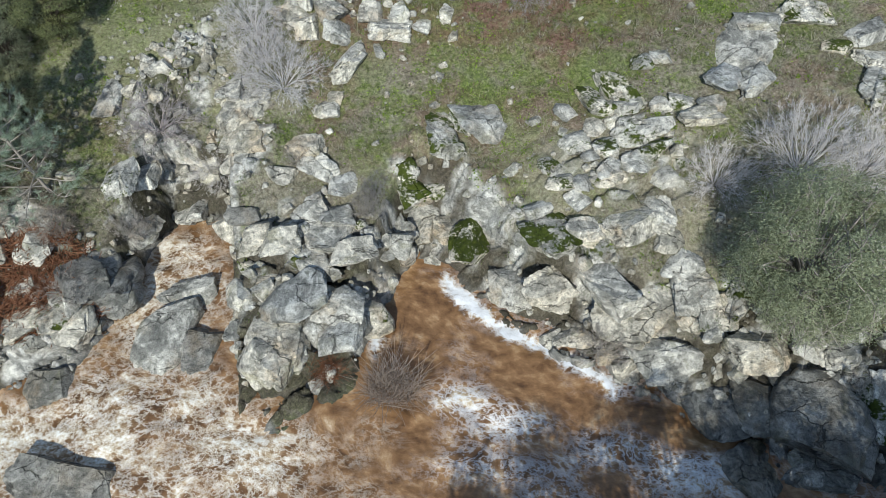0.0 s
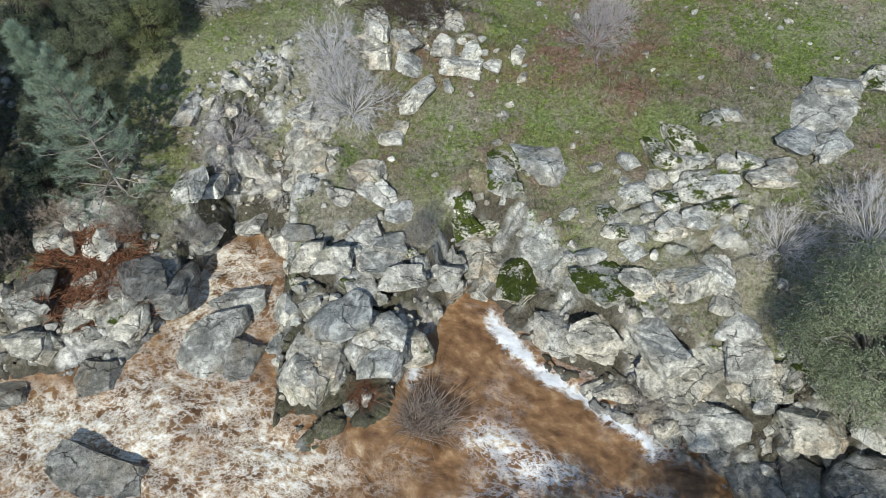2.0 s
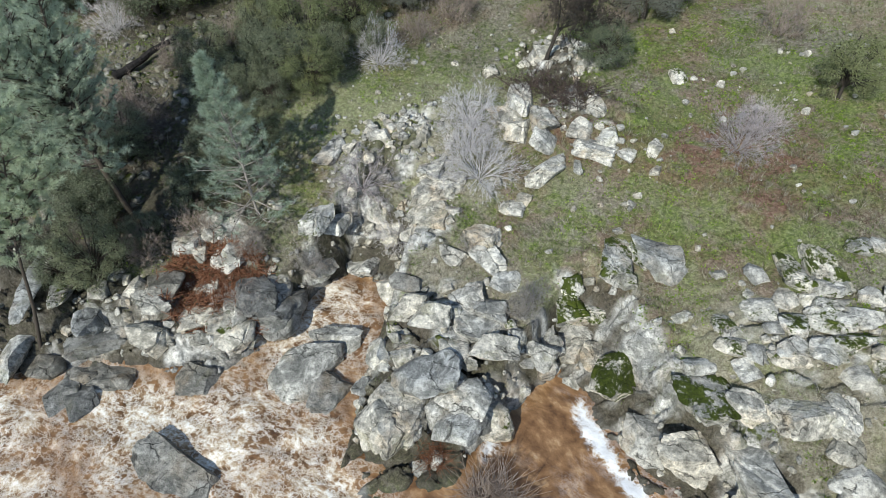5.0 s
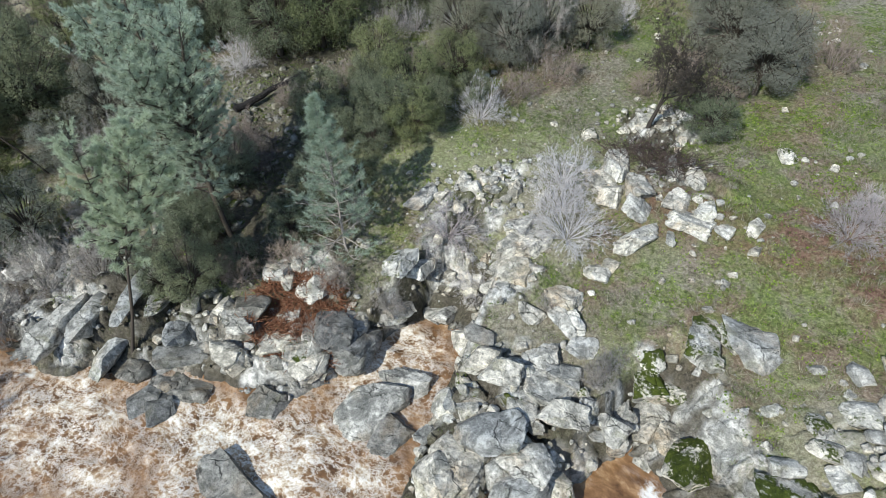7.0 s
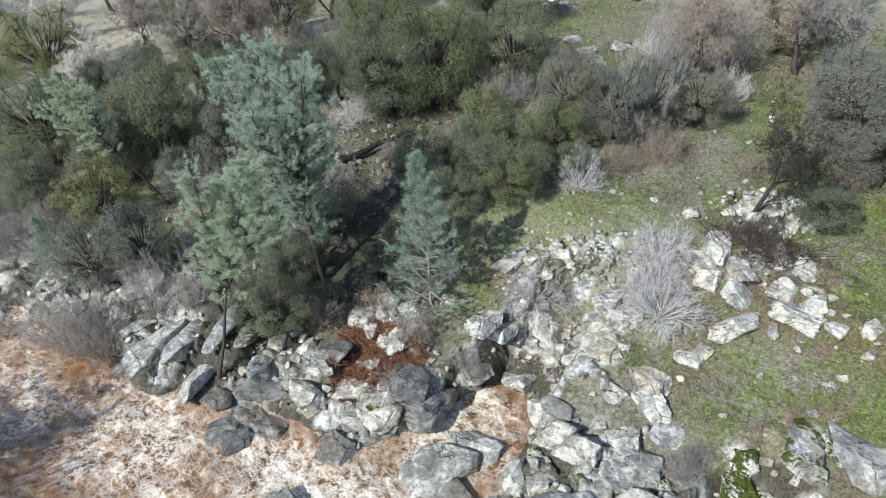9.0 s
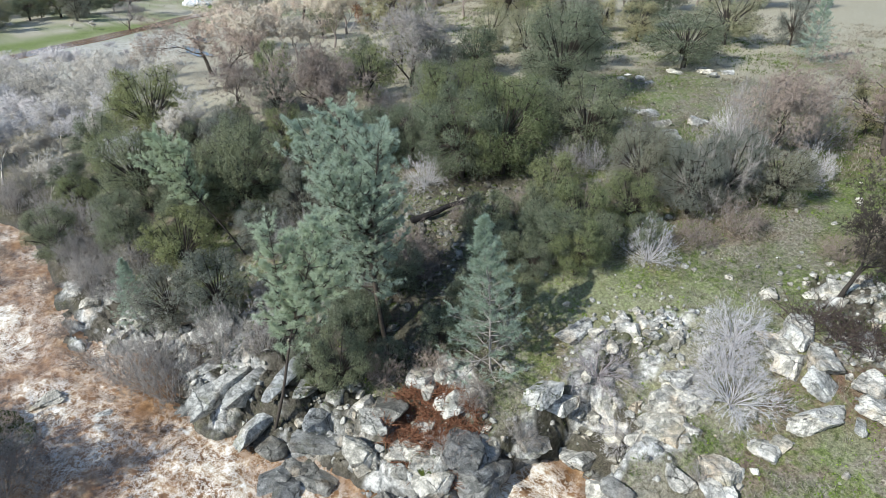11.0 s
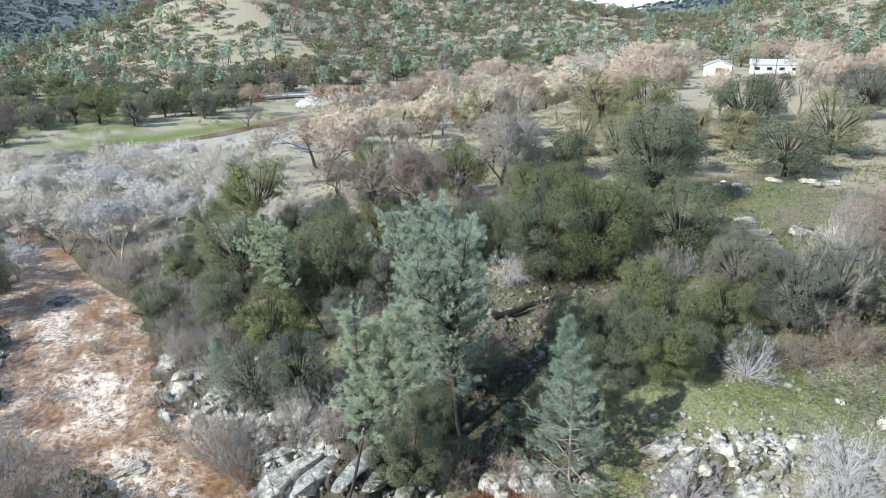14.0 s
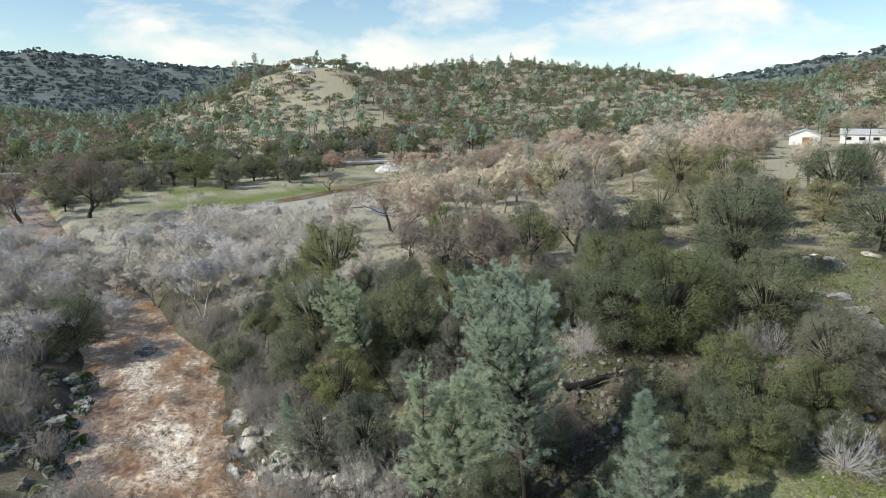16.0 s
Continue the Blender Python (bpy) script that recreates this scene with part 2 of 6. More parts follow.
def mat_water():
    """Muddy flood water: brown body, churned cream froth, white strands drawn out and folded by the current."""
    a = Mat("muddy_water", 0.12, 0.5)
    flow = a.node("Attribute")
    flow.attribute_name = "flow"
    v = a.node("Mapping", Vector=flow.outputs["Vector"], Scale=(0.8, 1.0, 1.0)).outputs[0]
    for scale, far in ((0.22, 1.3), (0.7, 0.42)):
        bent = a.t.nodes.new("ShaderNodeVectorMath")
        bent.operation = "MULTIPLY_ADD"
        a.put(bent.inputs[0], a.node("TexNoise", Scale=scale, Detail=2.0, Vector=v).outputs["Color"])
        bent.inputs[1].default_value = (far, far, 0.0)
        a.put(bent.inputs[2], v)
        v = bent.outputs[0]
    big, mid = a.noise(0.3, 3, 0.5, v), a.noise(0.7, 4, 0.55, v)
    fine, tiny = a.noise(1.9, 5, 0.6, v), a.noise(6.0, 5, 0.65, a.where())
    foam = a.attr("foam")
    mass = a.math("ADD", a.math("MULTIPLY", big, 0.3), a.math("ADD", a.math("MULTIPLY", mid, 0.4), a.math("MULTIPLY", fine, 0.3)))
    thick = a.math("MULTIPLY", a.math("SUBTRACT", mass, a.math("SUBTRACT", 0.68, a.math("MULTIPLY", foam, 0.27))), 7.0, True)
    power = a.math("SUBTRACT", a.math("ADD", a.math("MULTIPLY", foam, 1.6), a.math("MULTIPLY", big, 2.4)), 1.62, True)
    lace = 0.0
    for scale, wide, seed in ((0.45, 0.03, 3.0), (0.95, 0.045, 11.0), (1.9, 0.055, 23.0)):
        spot = a.node("Mapping", Vector=v, Location=(seed, seed * 0.7, 0.0)).outputs[0]
        off = a.math("ABSOLUTE", a.math("SUBTRACT", a.noise(scale, 6, 0.62, spot), 0.5))
        strand = a.math("SUBTRACT", 1.0, a.math("DIVIDE", off, a.math("MULTIPLY", a.math("ADD", fine, 0.25), wide)), True)
        lace = a.math("MAXIMUM", lace, strand)
    lace = a.math("MULTIPLY", lace, power)
    froth = a.math("MULTIPLY", thick, a.ramp(a.math("ADD", a.math("ADD", a.math("MULTIPLY", fine, 0.5), a.math("MULTIPLY", tiny, 0.5)), a.math("MULTIPLY", a.math("SUBTRACT", foam, 1.0), 0.35)), (0.45, 0.0), (0.53, 0.55), (0.6, 1.0)))
    f = a.math("MAXIMUM", froth, a.math("MULTIPLY", lace, 0.85))
    mud = a.ramp(a.math("ADD", a.math("MULTIPLY", mid, 0.5), a.math("MULTIPLY", fine, 0.5)), (0.36, (0.085, 0.043, 0.019)), (0.45, (0.18, 0.095, 0.042)), (0.53, (0.27, 0.15, 0.07)), (0.6, (0.4, 0.25, 0.13)), (0.68, (0.58, 0.43, 0.28)))
    churn = a.ramp(a.math("ADD", a.math("MULTIPLY", mid, 0.3), a.math("ADD", a.math("MULTIPLY", fine, 0.4), a.math("MULTIPLY", tiny, 0.3))), (0.4, (0.2, 0.115, 0.055)), (0.47, (0.43, 0.3, 0.17)), (0.53, (0.68, 0.57, 0.41)), (0.6, (0.9, 0.85, 0.75)))
    mud = a.mix(a.math("MULTIPLY", thick, 0.92), mud, churn)
    tan = a.ramp(a.math("ADD", a.math("MULTIPLY", fine, 0.4), a.math("MULTIPLY", tiny, 0.6)), (0.38, (0.5, 0.4, 0.28)), (0.46, (0.75, 0.67, 0.54)), (0.56, (0.93, 0.91, 0.86)))
    white = a.ramp(fine, (0.3, (0.62, 0.63, 0.65)), (0.6, (0.88, 0.89, 0.92)))
    pure = a.ramp(a.math("ADD", a.attr("clean"), a.math("MULTIPLY", mid, 0.6)), (0.55, 0.0), (0.8, 1.0))
    a.color(a.mix(f, mud, a.mix(pure, tan, white)))
    a.put(a.b.inputs["Roughness"], a.ramp(f, (0.0, 0.3), (1.0, 0.85)))
    a.bump(a.math("ADD", a.math("MULTIPLY", mid, 1.2), a.math("ADD", a.math("MULTIPLY", fine, 1.0), a.math("MULTIPLY", tiny, 0.25))), 0.3, 0.14)
    return a.m


def mat_plain(name, c, rough=0.7, metal=0.0, var=0.25, scale=2.0):
    a = Mat(name, rough, 0.3)
    n = a.noise(scale, 5, 0.65)
    dark = tuple(v * (1 - var) for v in c)
    lite = tuple(min(1.0, v * (1 + var)) for v in c)
    a.color(a.ramp(n, (0.3, dark), (0.7, lite)))
    a.b.inputs["Metallic"].default_value = metal
    a.bump(n, 0.3, 0.02)
    return a.m


# ---- shape of the land ----
def hashed(i, j, k=0):
    h = (i.astype(np.int64) * 374761393 + j.astype(np.int64) * 668265263 + k * 974711) & 0x7FFFFFFF
    h = ((h ^ (h >> 13)) * 1274126177) & 0x7FFFFFFF
    return ((h ^ (h >> 16)) & 0xFFFFF) / 1048576.0


def vnoise(x, y, k=0):
    i, j = np.floor(x), np.floor(y)
    u, v = x - i, y - j
    u, v = u * u * (3 - 2 * u), v * v * (3 - 2 * v)
    a, b, c, d = hashed(i, j, k), hashed(i + 1, j, k), hashed(i, j + 1, k), hashed(i + 1, j + 1, k)
    return a + (b - a) * u + (c - a) * v + (a - b - c + d) * u * v


def fbm(x, y, k=0, octaves=4):
    out, amp = 0 * x, 0.5
    for o in range(octaves):
        out = out + amp * vnoise(x * 2**o, y * 2**o, k + o)
        amp *= 0.5
    return out


def blocks(x, y, size, k):
    """Split bedrock: tilted, stepped slabs with open joints between them."""
    c, s = math.cos(0.5), math.sin(0.5)
    px, py = (c * x + s * y) / (size * 1.5), (-s * x + c * y) / size
    px, py = px + 0.35 * (vnoise(x / size, y / size, k + 5) - 0.5), py + 0.35 * (vnoise(x / size, y / size, k + 6) - 0.5)
    i0, j0 = np.floor(px), np.floor(py)
    d1, d2 = np.full(x.shape, 9.0), np.full(x.shape, 9.0)
    h = np.zeros(x.shape)
    for di in (-1, 0, 1):
        for dj in (-1, 0, 1):
            i, j = i0 + di, j0 + dj
            qx, qy = i + 0.15 + 0.7 * hashed(i, j, k), j + 0.15 + 0.7 * hashed(i, j, k + 1)
            d = np.maximum(abs(px - qx), abs(py - qy)) * 0.6 + np.hypot(px - qx, py - qy) * 0.4
            top = hashed(i, j, k + 2) + (px - qx) * 0.9 * (hashed(i, j, k + 3) - 0.5) + (py - qy) * 1.1 * (hashed(i, j, k + 4) - 0.6)
            near = d < d1
            d2 = np.where(near, d1, np.minimum(d2, d))
            h = np.where(near, top, h)
            d1 = np.where(near, d, d1)
    gap = np.clip((d2 - d1) / 0.16, 0, 1)
    return h * size, gap


def ease(a, b, x):
    u = np.clip((x - a) / (b - a), 0, 1)
    return u * u * (3 - 2 * u)


SHORE_X = (-400, -130, -110, -87, -77, -60, -50, -46, -41, -37, -30, -25, -20, -18.6, -17.9, -17, -13.2, -12.5, -11.6, -10.6, -8.5, -5, -4.2, -3, -1.8, 0, 2.4, 6, 11, 16, 25, 60, 400)
SHORE_Y = (-60, -9, -1, 2.3, 5.6, 6, 5.5, 9, 10.5, 8, 11, 13.5, 15.6, 18, 22, 24.6, 24.6, 21, 17.5, 13.4, 13, 14.2, 16.5, 20, 22.0, 21.0, 18.9, 16.1, 13.0, 9.8, 7, -4, -60)
HILL_D = (-40, -6, 0, 1.5, 8, 20, 35, 60, 100, 200)
HILL_Z = (-2.2, -1.8, -0.45, 0.6, 3.4, 7.0, 9.5, 12.0, 13.5, 15.0)
SOUTH_X = (-400, -130, -100, -84, -66, -52, -38, -20, 0, 20, 60, 400)
SOUTH_Y = (-72, -19, -11, -8, -8, -7.5, -2, -3, -4, -5, -16, -80)
# rocky outcrops on the bank: x, y, half-length, half-width, turn, boldness
OUTCROPS = ((-8, 18, 6.0, 5.0, 30, 1.0), (8, 16.5, 7, 3.4, -30, 1.0), (10, 24.5, 5, 3.4, 10, 0.5), (17, 13, 7, 4, -25, 1.0), (-0.5, 24, 2.4, 3.4, 60, 0.8),
            (-16, 32, 5, 3.0, 70, 0.72), (-14, 26.5, 4, 2.6, 0, 0.85), (-24, 21, 4, 3, 20, 0.6), (-34, 13.5, 7, 2.8, -25, 1.1), (-9, 43, 3.5, 2.5, 10, 0.8),
            (-5, 38, 3.4, 2.0, 0, 0.66), (30, 38, 6, 3, 20, 0.6), (26, 14, 7, 5, 0, 0.9), (-57, 8.5, 6, 1.6, 0, 0.7))


def base_height(x, y):
    shore, south = np.interp(x, SHORE_X, SHORE_Y), np.interp(x, SOUTH_X, SOUTH_Y)
    d = y - shore
    smooth_d = y - np.interp(x, (-400, -110, -80, -50, -20, 0, 25, 60, 400), (-60, -1, 5, 8, 16, 15, 7, -4, -60))
    land = np.where(d < 3, np.interp(d, HILL_D, HILL_Z), np.interp(np.maximum(smooth_d, np.minimum(d, 6)), HILL_D, HILL_Z))
    land = np.minimum(land, np.interp(d, (0, 4, 30), (-0.45, 3.2, 30)) + 0 * x)
    # the hill gives way to a flood plain in the west
    west = ease(-72, -118, x + 0.55 * (y - 30)) * ease(-10, 5, d)
    land = land * (1 - west) + np.minimum(land, 1.2) * west
    bank = np.interp(south - y, (-6, 0, 2, 10, 40, 300), (-1.8, -0.15, 1.0, 3.0, 6.0, 9.0))
    return np.where(y > 0.5 * (shore + south), land, bank), d, south - y


FAR_HILLS = ((-610, 150, 47, 150, 110), (-900, 330, 62, 330, 220), (-660, 520, 50, 260, 200), (-420, 820, 42, 330, 230), (-100, 900, 55, 300, 250), (-800, -180, 16, 260, 200),
             (-2500, -250, 188, 700, 520), (-2600, 560, 160, 700, 480), (-1250, 2150, 178, 480, 460), (-1500, 1500, 70, 700, 500), (500, 900, 60, 400, 300), (700, -500, 60, 500, 300))


def height(x, y):
    z, d, ds = base_height(x, y)
    far = 0 * x
    for hx, hy, h, sx, sy in FAR_HILLS:
        far = far + h * np.exp(-(((x - hx) / sx) ** 2 + ((y - hy) / sy) ** 2))
    r = np.hypot(x, y)
    far = far * (1 + 0.25 * (fbm(x / 90, y / 90, 40) - 0.5) * ease(300, 600, r))
    z = z + far * ease(220, 420, r)
    return z, d, ds


def land(x, y):
    """Height with the broken rock, and how rocky, wet and dry the ground is."""
    z, d, ds = height(x, y)
    rough = fbm(x / 6, y / 6, 3)
    rock = 0 * x
    for ox, oy, a, b, turn, bold in OUTCROPS:
        c, s = math.cos(radians(turn)), math.sin(radians(turn))
        u, v = (c * (x - ox) + s * (y - oy)) / a, (-s * (x - ox) + c * (y - oy)) / b
        rock = np.maximum(rock, bold * np.clip(1.6 - np.hypot(u, v) * 1.15 + 1.4 * (rough - 0.45), 0, 1))
    edge = np.clip(1.4 - abs(d - 1.5) / 3.5 + 1.2 * (rough - 0.45), 0, 1) * ease(-75, -50, x) * ease(60, 30, x)
    rock = np.maximum(rock, edge)
    near = ease(140, 90, np.hypot(x + 10, y - 20))
    rock = rock * near
    b1, g1 = blocks(x, y, 2.6, 11)
    b2, g2 = blocks(x + 31, y, 0.95, 23)
    b3, g3 = blocks(x - 17, y + 5, 0.42, 37)
    crag = (b1 * 0.42 + 0.35) * (0.35 + 0.65 * g1) + b2 * 0.38 - 0.35 * (1 - g2) + b3 * 0.4 - 0.14 * (1 - g3)
    z = z + rock * (crag - 0.25) * np.clip((d + 4) / 3, 0.15, 1)
    z = z + (fbm(x / 3, y / 3, 7) - 0.45) * 0.6 * near * (1 - 0.5 * rock) + (fbm(x / 25, y / 25, 9, 2) - 0.4) * 2.0 * ease(2, 20, np.maximum(d, ds)) * ease(380, 200, np.hypot(x, y))
    return z, d, ds, rock


# ---- builders ----
def mesh_of(name, verts, faces, *mats, smooth=False):
    """A mesh from arrays; faces all of one size, or a list of tuples."""
    me = bpy.data.meshes.new(name)
    if isinstance(faces, np.ndarray):
        n, k = faces.shape
        me.vertices.add(len(verts)), me.loops.add(n * k), me.polygons.add(n)
        me.vertices.foreach_set("co", np.ascontiguousarray(verts, np.float32).ravel())
        me.loops.foreach_set("vertex_index", faces.astype(np.int32).ravel())
        me.polygons.foreach_set("loop_start", np.arange(0, n * k, k, dtype=np.int32))
        me.update(calc_edges=True)
    else:
        me.from_pydata([tuple(v) for v in verts], [], faces)
    for m in mats:
        me.materials.append(m)
    if smooth:
        me.polygons.foreach_set("use_smooth", np.ones(len(me.polygons), bool))
    return me


def piece(name, me, parent, label=""):
    ob = new(name, me)
    ob.parent = parent
    return tagged(ob, label)


def give(me, name, values):
    a = me.attributes.new(name, "FLOAT", "POINT")
    a.data.foreach_set("value", np.ascontiguousarray(values, np.float32).ravel())


def give3(me, name, values):
    a = me.attributes.new(name, "FLOAT_VECTOR", "POINT")
    a.data.foreach_set("vector", np.ascontiguousarray(values, np.float32).ravel())


def tubes(segs, sides=4, tip_below=0.0):
    """Tapered limbs: rows of x0 y0 z0 x1 y1 z1 r0 r1. Those thinner than tip_below end in a point."""
    segs = np.asarray(segs, float)
    a, b, r0, r1 = segs[:, :3], segs[:, 3:6], segs[:, 6], segs[:, 7]
    w = b - a
    w /= np.linalg.norm(w, axis=1, keepdims=True) + 1e-9
    ref = np.where(abs(w[:, 2:3]) > 0.9, (1.0, 0.0, 0.0), (0.0, 0.0, 1.0))
    u = np.cross(w, ref)
    u /= np.linalg.norm(u, axis=1, keepdims=True) + 1e-9
    v = np.cross(w, u)
    verts, faces, n0 = [], [], 0
    for thin in (False, True):
        pick = (r1 < tip_below) == thin
        k, n = (3 if thin else sides), int(pick.sum())
        if not n:
            continue
        t = np.arange(k) * 2 * math.pi / k
        ring = np.cos(t)[None, :, None] * u[pick][:, None] + np.sin(t)[None, :, None] * v[pick][:, None]
        lo = a[pick][:, None] + ring * r0[pick][:, None, None]
        i = np.arange(k)
        if thin:
            verts.append(np.concatenate([lo, b[pick][:, None]], 1).reshape(-1, 3))
            f = np.stack([i, (i + 1) % k, np.full(k, k)], 1)
            faces.append((n0 + np.arange(n)[:, None, None] * (k + 1) + f[None]).reshape(-1, 3))
            n0 += n * (k + 1)
        else:
            hi = b[pick][:, None] + ring * r1[pick][:, None, None]
            verts.append(np.concatenate([lo, hi], 1).reshape(-1, 3))
            f = np.concatenate([np.stack([i, (i + 1) % k, k + (i + 1) % k], 1), np.stack([i, k + (i + 1) % k, k + i], 1)])
            faces.append((n0 + np.arange(n)[:, None, None] * 2 * k + f[None]).reshape(-1, 3))
            n0 += n * 2 * k
    return np.concatenate(verts), np.concatenate(faces)


def leaves(rng, at, size, stretch=1.5, out=None):
    """One small folded leaf spray (two triangles) at each place, its face turned loosely outwards."""
    n = len(at)
    g = rng.normal(size=(n, 3))
    if out is not None:
        g = g * 0.6 + out / (np.linalg.norm(out, axis=1, keepdims=True) + 1e-9)
    g /= np.linalg.norm(g, axis=1, keepdims=True)
    d = np.cross(g, rng.normal(size=(n, 3)))
    d /= np.linalg.norm(d, axis=1, keepdims=True)
    e = np.cross(g, d)
    s = (size * rng.uniform(0.6, 1.35, n))[:, None]
    v = np.stack([at - d * s * stretch * 0.5, at + e * s * 0.5 + g * s * 0.15, at + d * s * stretch * 0.5, at - e * s * 0.5 + g * s * 0.15], 1)
    f = np.arange(n)[:, None, None] * 4 + np.array([[0, 1, 2], [0, 2, 3]])[None]
    return v.reshape(-1, 3), f.reshape(-1, 3)


def needles(rng, at, way, length, width, count):
    """Brushes of long thin needles round the twig ends."""
    n = len(at) * count
    p, w = np.repeat(at, count, 0), np.repeat(way, count, 0)
    d = w * 0.8 + rng.normal(size=(n, 3)) * 0.55
    d /= np.linalg.norm(d, axis=1, keepdims=True)
    e = np.cross(d, rng.normal(size=(n, 3)))
    e /= np.linalg.norm(e, axis=1, keepdims=True)
    s = (length * rng.uniform(0.6, 1.2, n))[:, None]
    v = np.stack([p - e * width * 0.5, p + e * width * 0.5, p + d * s + np.array((0, 0, -0.12)) * s], 1)
    return v.reshape(-1, 3), np.arange(n * 3).reshape(-1, 3)


def grow(rng, start, way, length, radius, levels, kids=3, spread=0.7, shrink=0.68, lift=0.15, parts=3, wiggle=0.18):
    """A branching skeleton with bent limbs. Returns its segments and its twig ends (place and direction)."""
    segs, ends = [], []

    def limb(p, w, ln, r, lev):
        q = p
        for k in range(parts):
            w = w + rng.normal(size=3) * wiggle
            w[2] += lift * 0.3
            w /= np.linalg.norm(w)
            n = q + w * ln / parts
            r2 = r * (1 - 0.45 / parts)
            segs.append((*q, *n, r, r2))
            if lev > 0 and k < parts - 1 and rng.random() < 0.75:
                fork(n, w, ln, r2, lev, 1)
            q, r = n, r2
        if lev > 0:
            fork(q, w, ln, r, lev, kids)
        else:
            ends.append((*q, *w))

    def fork(p, w, ln, r, lev, n):
        for _ in range(n):
            o = np.cross(w, rng.normal(size=3))
            o /= np.linalg.norm(o) + 1e-9
            a = spread * rng.uniform(0.55, 1.25)
            d = w * math.cos(a) + o * math.sin(a)
            d[2] += lift
            d /= np.linalg.norm(d)
            limb(p, d, ln * shrink * rng.uniform(0.75, 1.2), r * (0.62 if n > 1 else 0.5), lev - 1)

    limb(np.array(start, float), np.array(way, float), length, radius, levels)
    return np.array(segs), np.array(ends)


def make_oak(seed, leaf, bark, spray=0.019, count=6500, flat=0.85, lobes=30, lean=0.0):
    """An evergreen oak of height 1: short bent trunk, spreading limbs, a lumpy crown of small leaf sprays."""
    rng = np.random.default_rng(seed)
    root = new("oak_tree")
    segs = []
    centre = []
    for k in range(lobes):
        a, h = k * 2.4 + rng.uniform(-0.4, 0.4), rng.uniform(0.13, 0.88)
        rad = 0.40 * math.sqrt(max(0.05, 1 - ((h - 0.5) / 0.48) ** 2)) * rng.uniform(0.55, 1.0)
        c = np.array((rad * math.cos(a) + lean * h, rad * math.sin(a), h))
        centre.append((c, rng.uniform(0.065, 0.135)))
        mid = np.array((c[0] * 0.4 + rng.uniform(-0.03, 0.03), c[1] * 0.4, 0.24 + 0.3 * h))
        foot = np.array((0.0, 0.0, 0.16 + 0.12 * h * rng.random()))
        segs += [(*foot, *mid, 0.009, 0.006), (*mid, *c, 0.006, 0.003)] if h > 0.4 else [(*mid, *c, 0.005, 0.003)]
        for _ in range(5):
            segs.append((*c, *(c + rng.normal(size=3) * 0.08), 0.004, 0.001))
    segs += [(0, 0, -0.05, 0.01, 0, 0.15, 0.032, 0.024), (0.01, 0, 0.15, 0, 0, 0.34, 0.024, 0.016)]
    v, f = tubes(segs, 6, 0.002)
    piece("trunk", mesh_of("oak_trunk", v, f, bark), root)
    pts = []
    for c, s in centre:
        n = int(count * s * s / sum(q * q for _, q in centre))
        d = rng.normal(size=(n, 3))
        d /= np.linalg.norm(d, axis=1, keepdims=True)
        d *= (rng.uniform(0.35, 1.0, n) ** 0.45)[:, None] * s
        d[:, 2] *= flat
        pts.append(c + d * (1 + 0.25 * np.sin(d[:, :1] * 60) * np.cos(d[:, 1:2] * 55)))
    pts = np.concatenate(pts)
    out = np.concatenate([np.repeat(c[None] * (1, 1, 1) - (0, 0, 0.45), int(count * s * s / sum(q * q for _, q in centre)), 0) for c, s in centre])
    own = pts - np.repeat(np.array([c for c, _ in centre]), [int(count * s * s / sum(q * q for _, q in centre)) for _, s in centre], 0)
    v, f = leaves(rng, pts, spray, 2.0, own / 0.12 + out + np.array((0, 0, 0.3)))
    piece("crown", mesh_of("oak_crown", v, f, leaf), root)
    return root


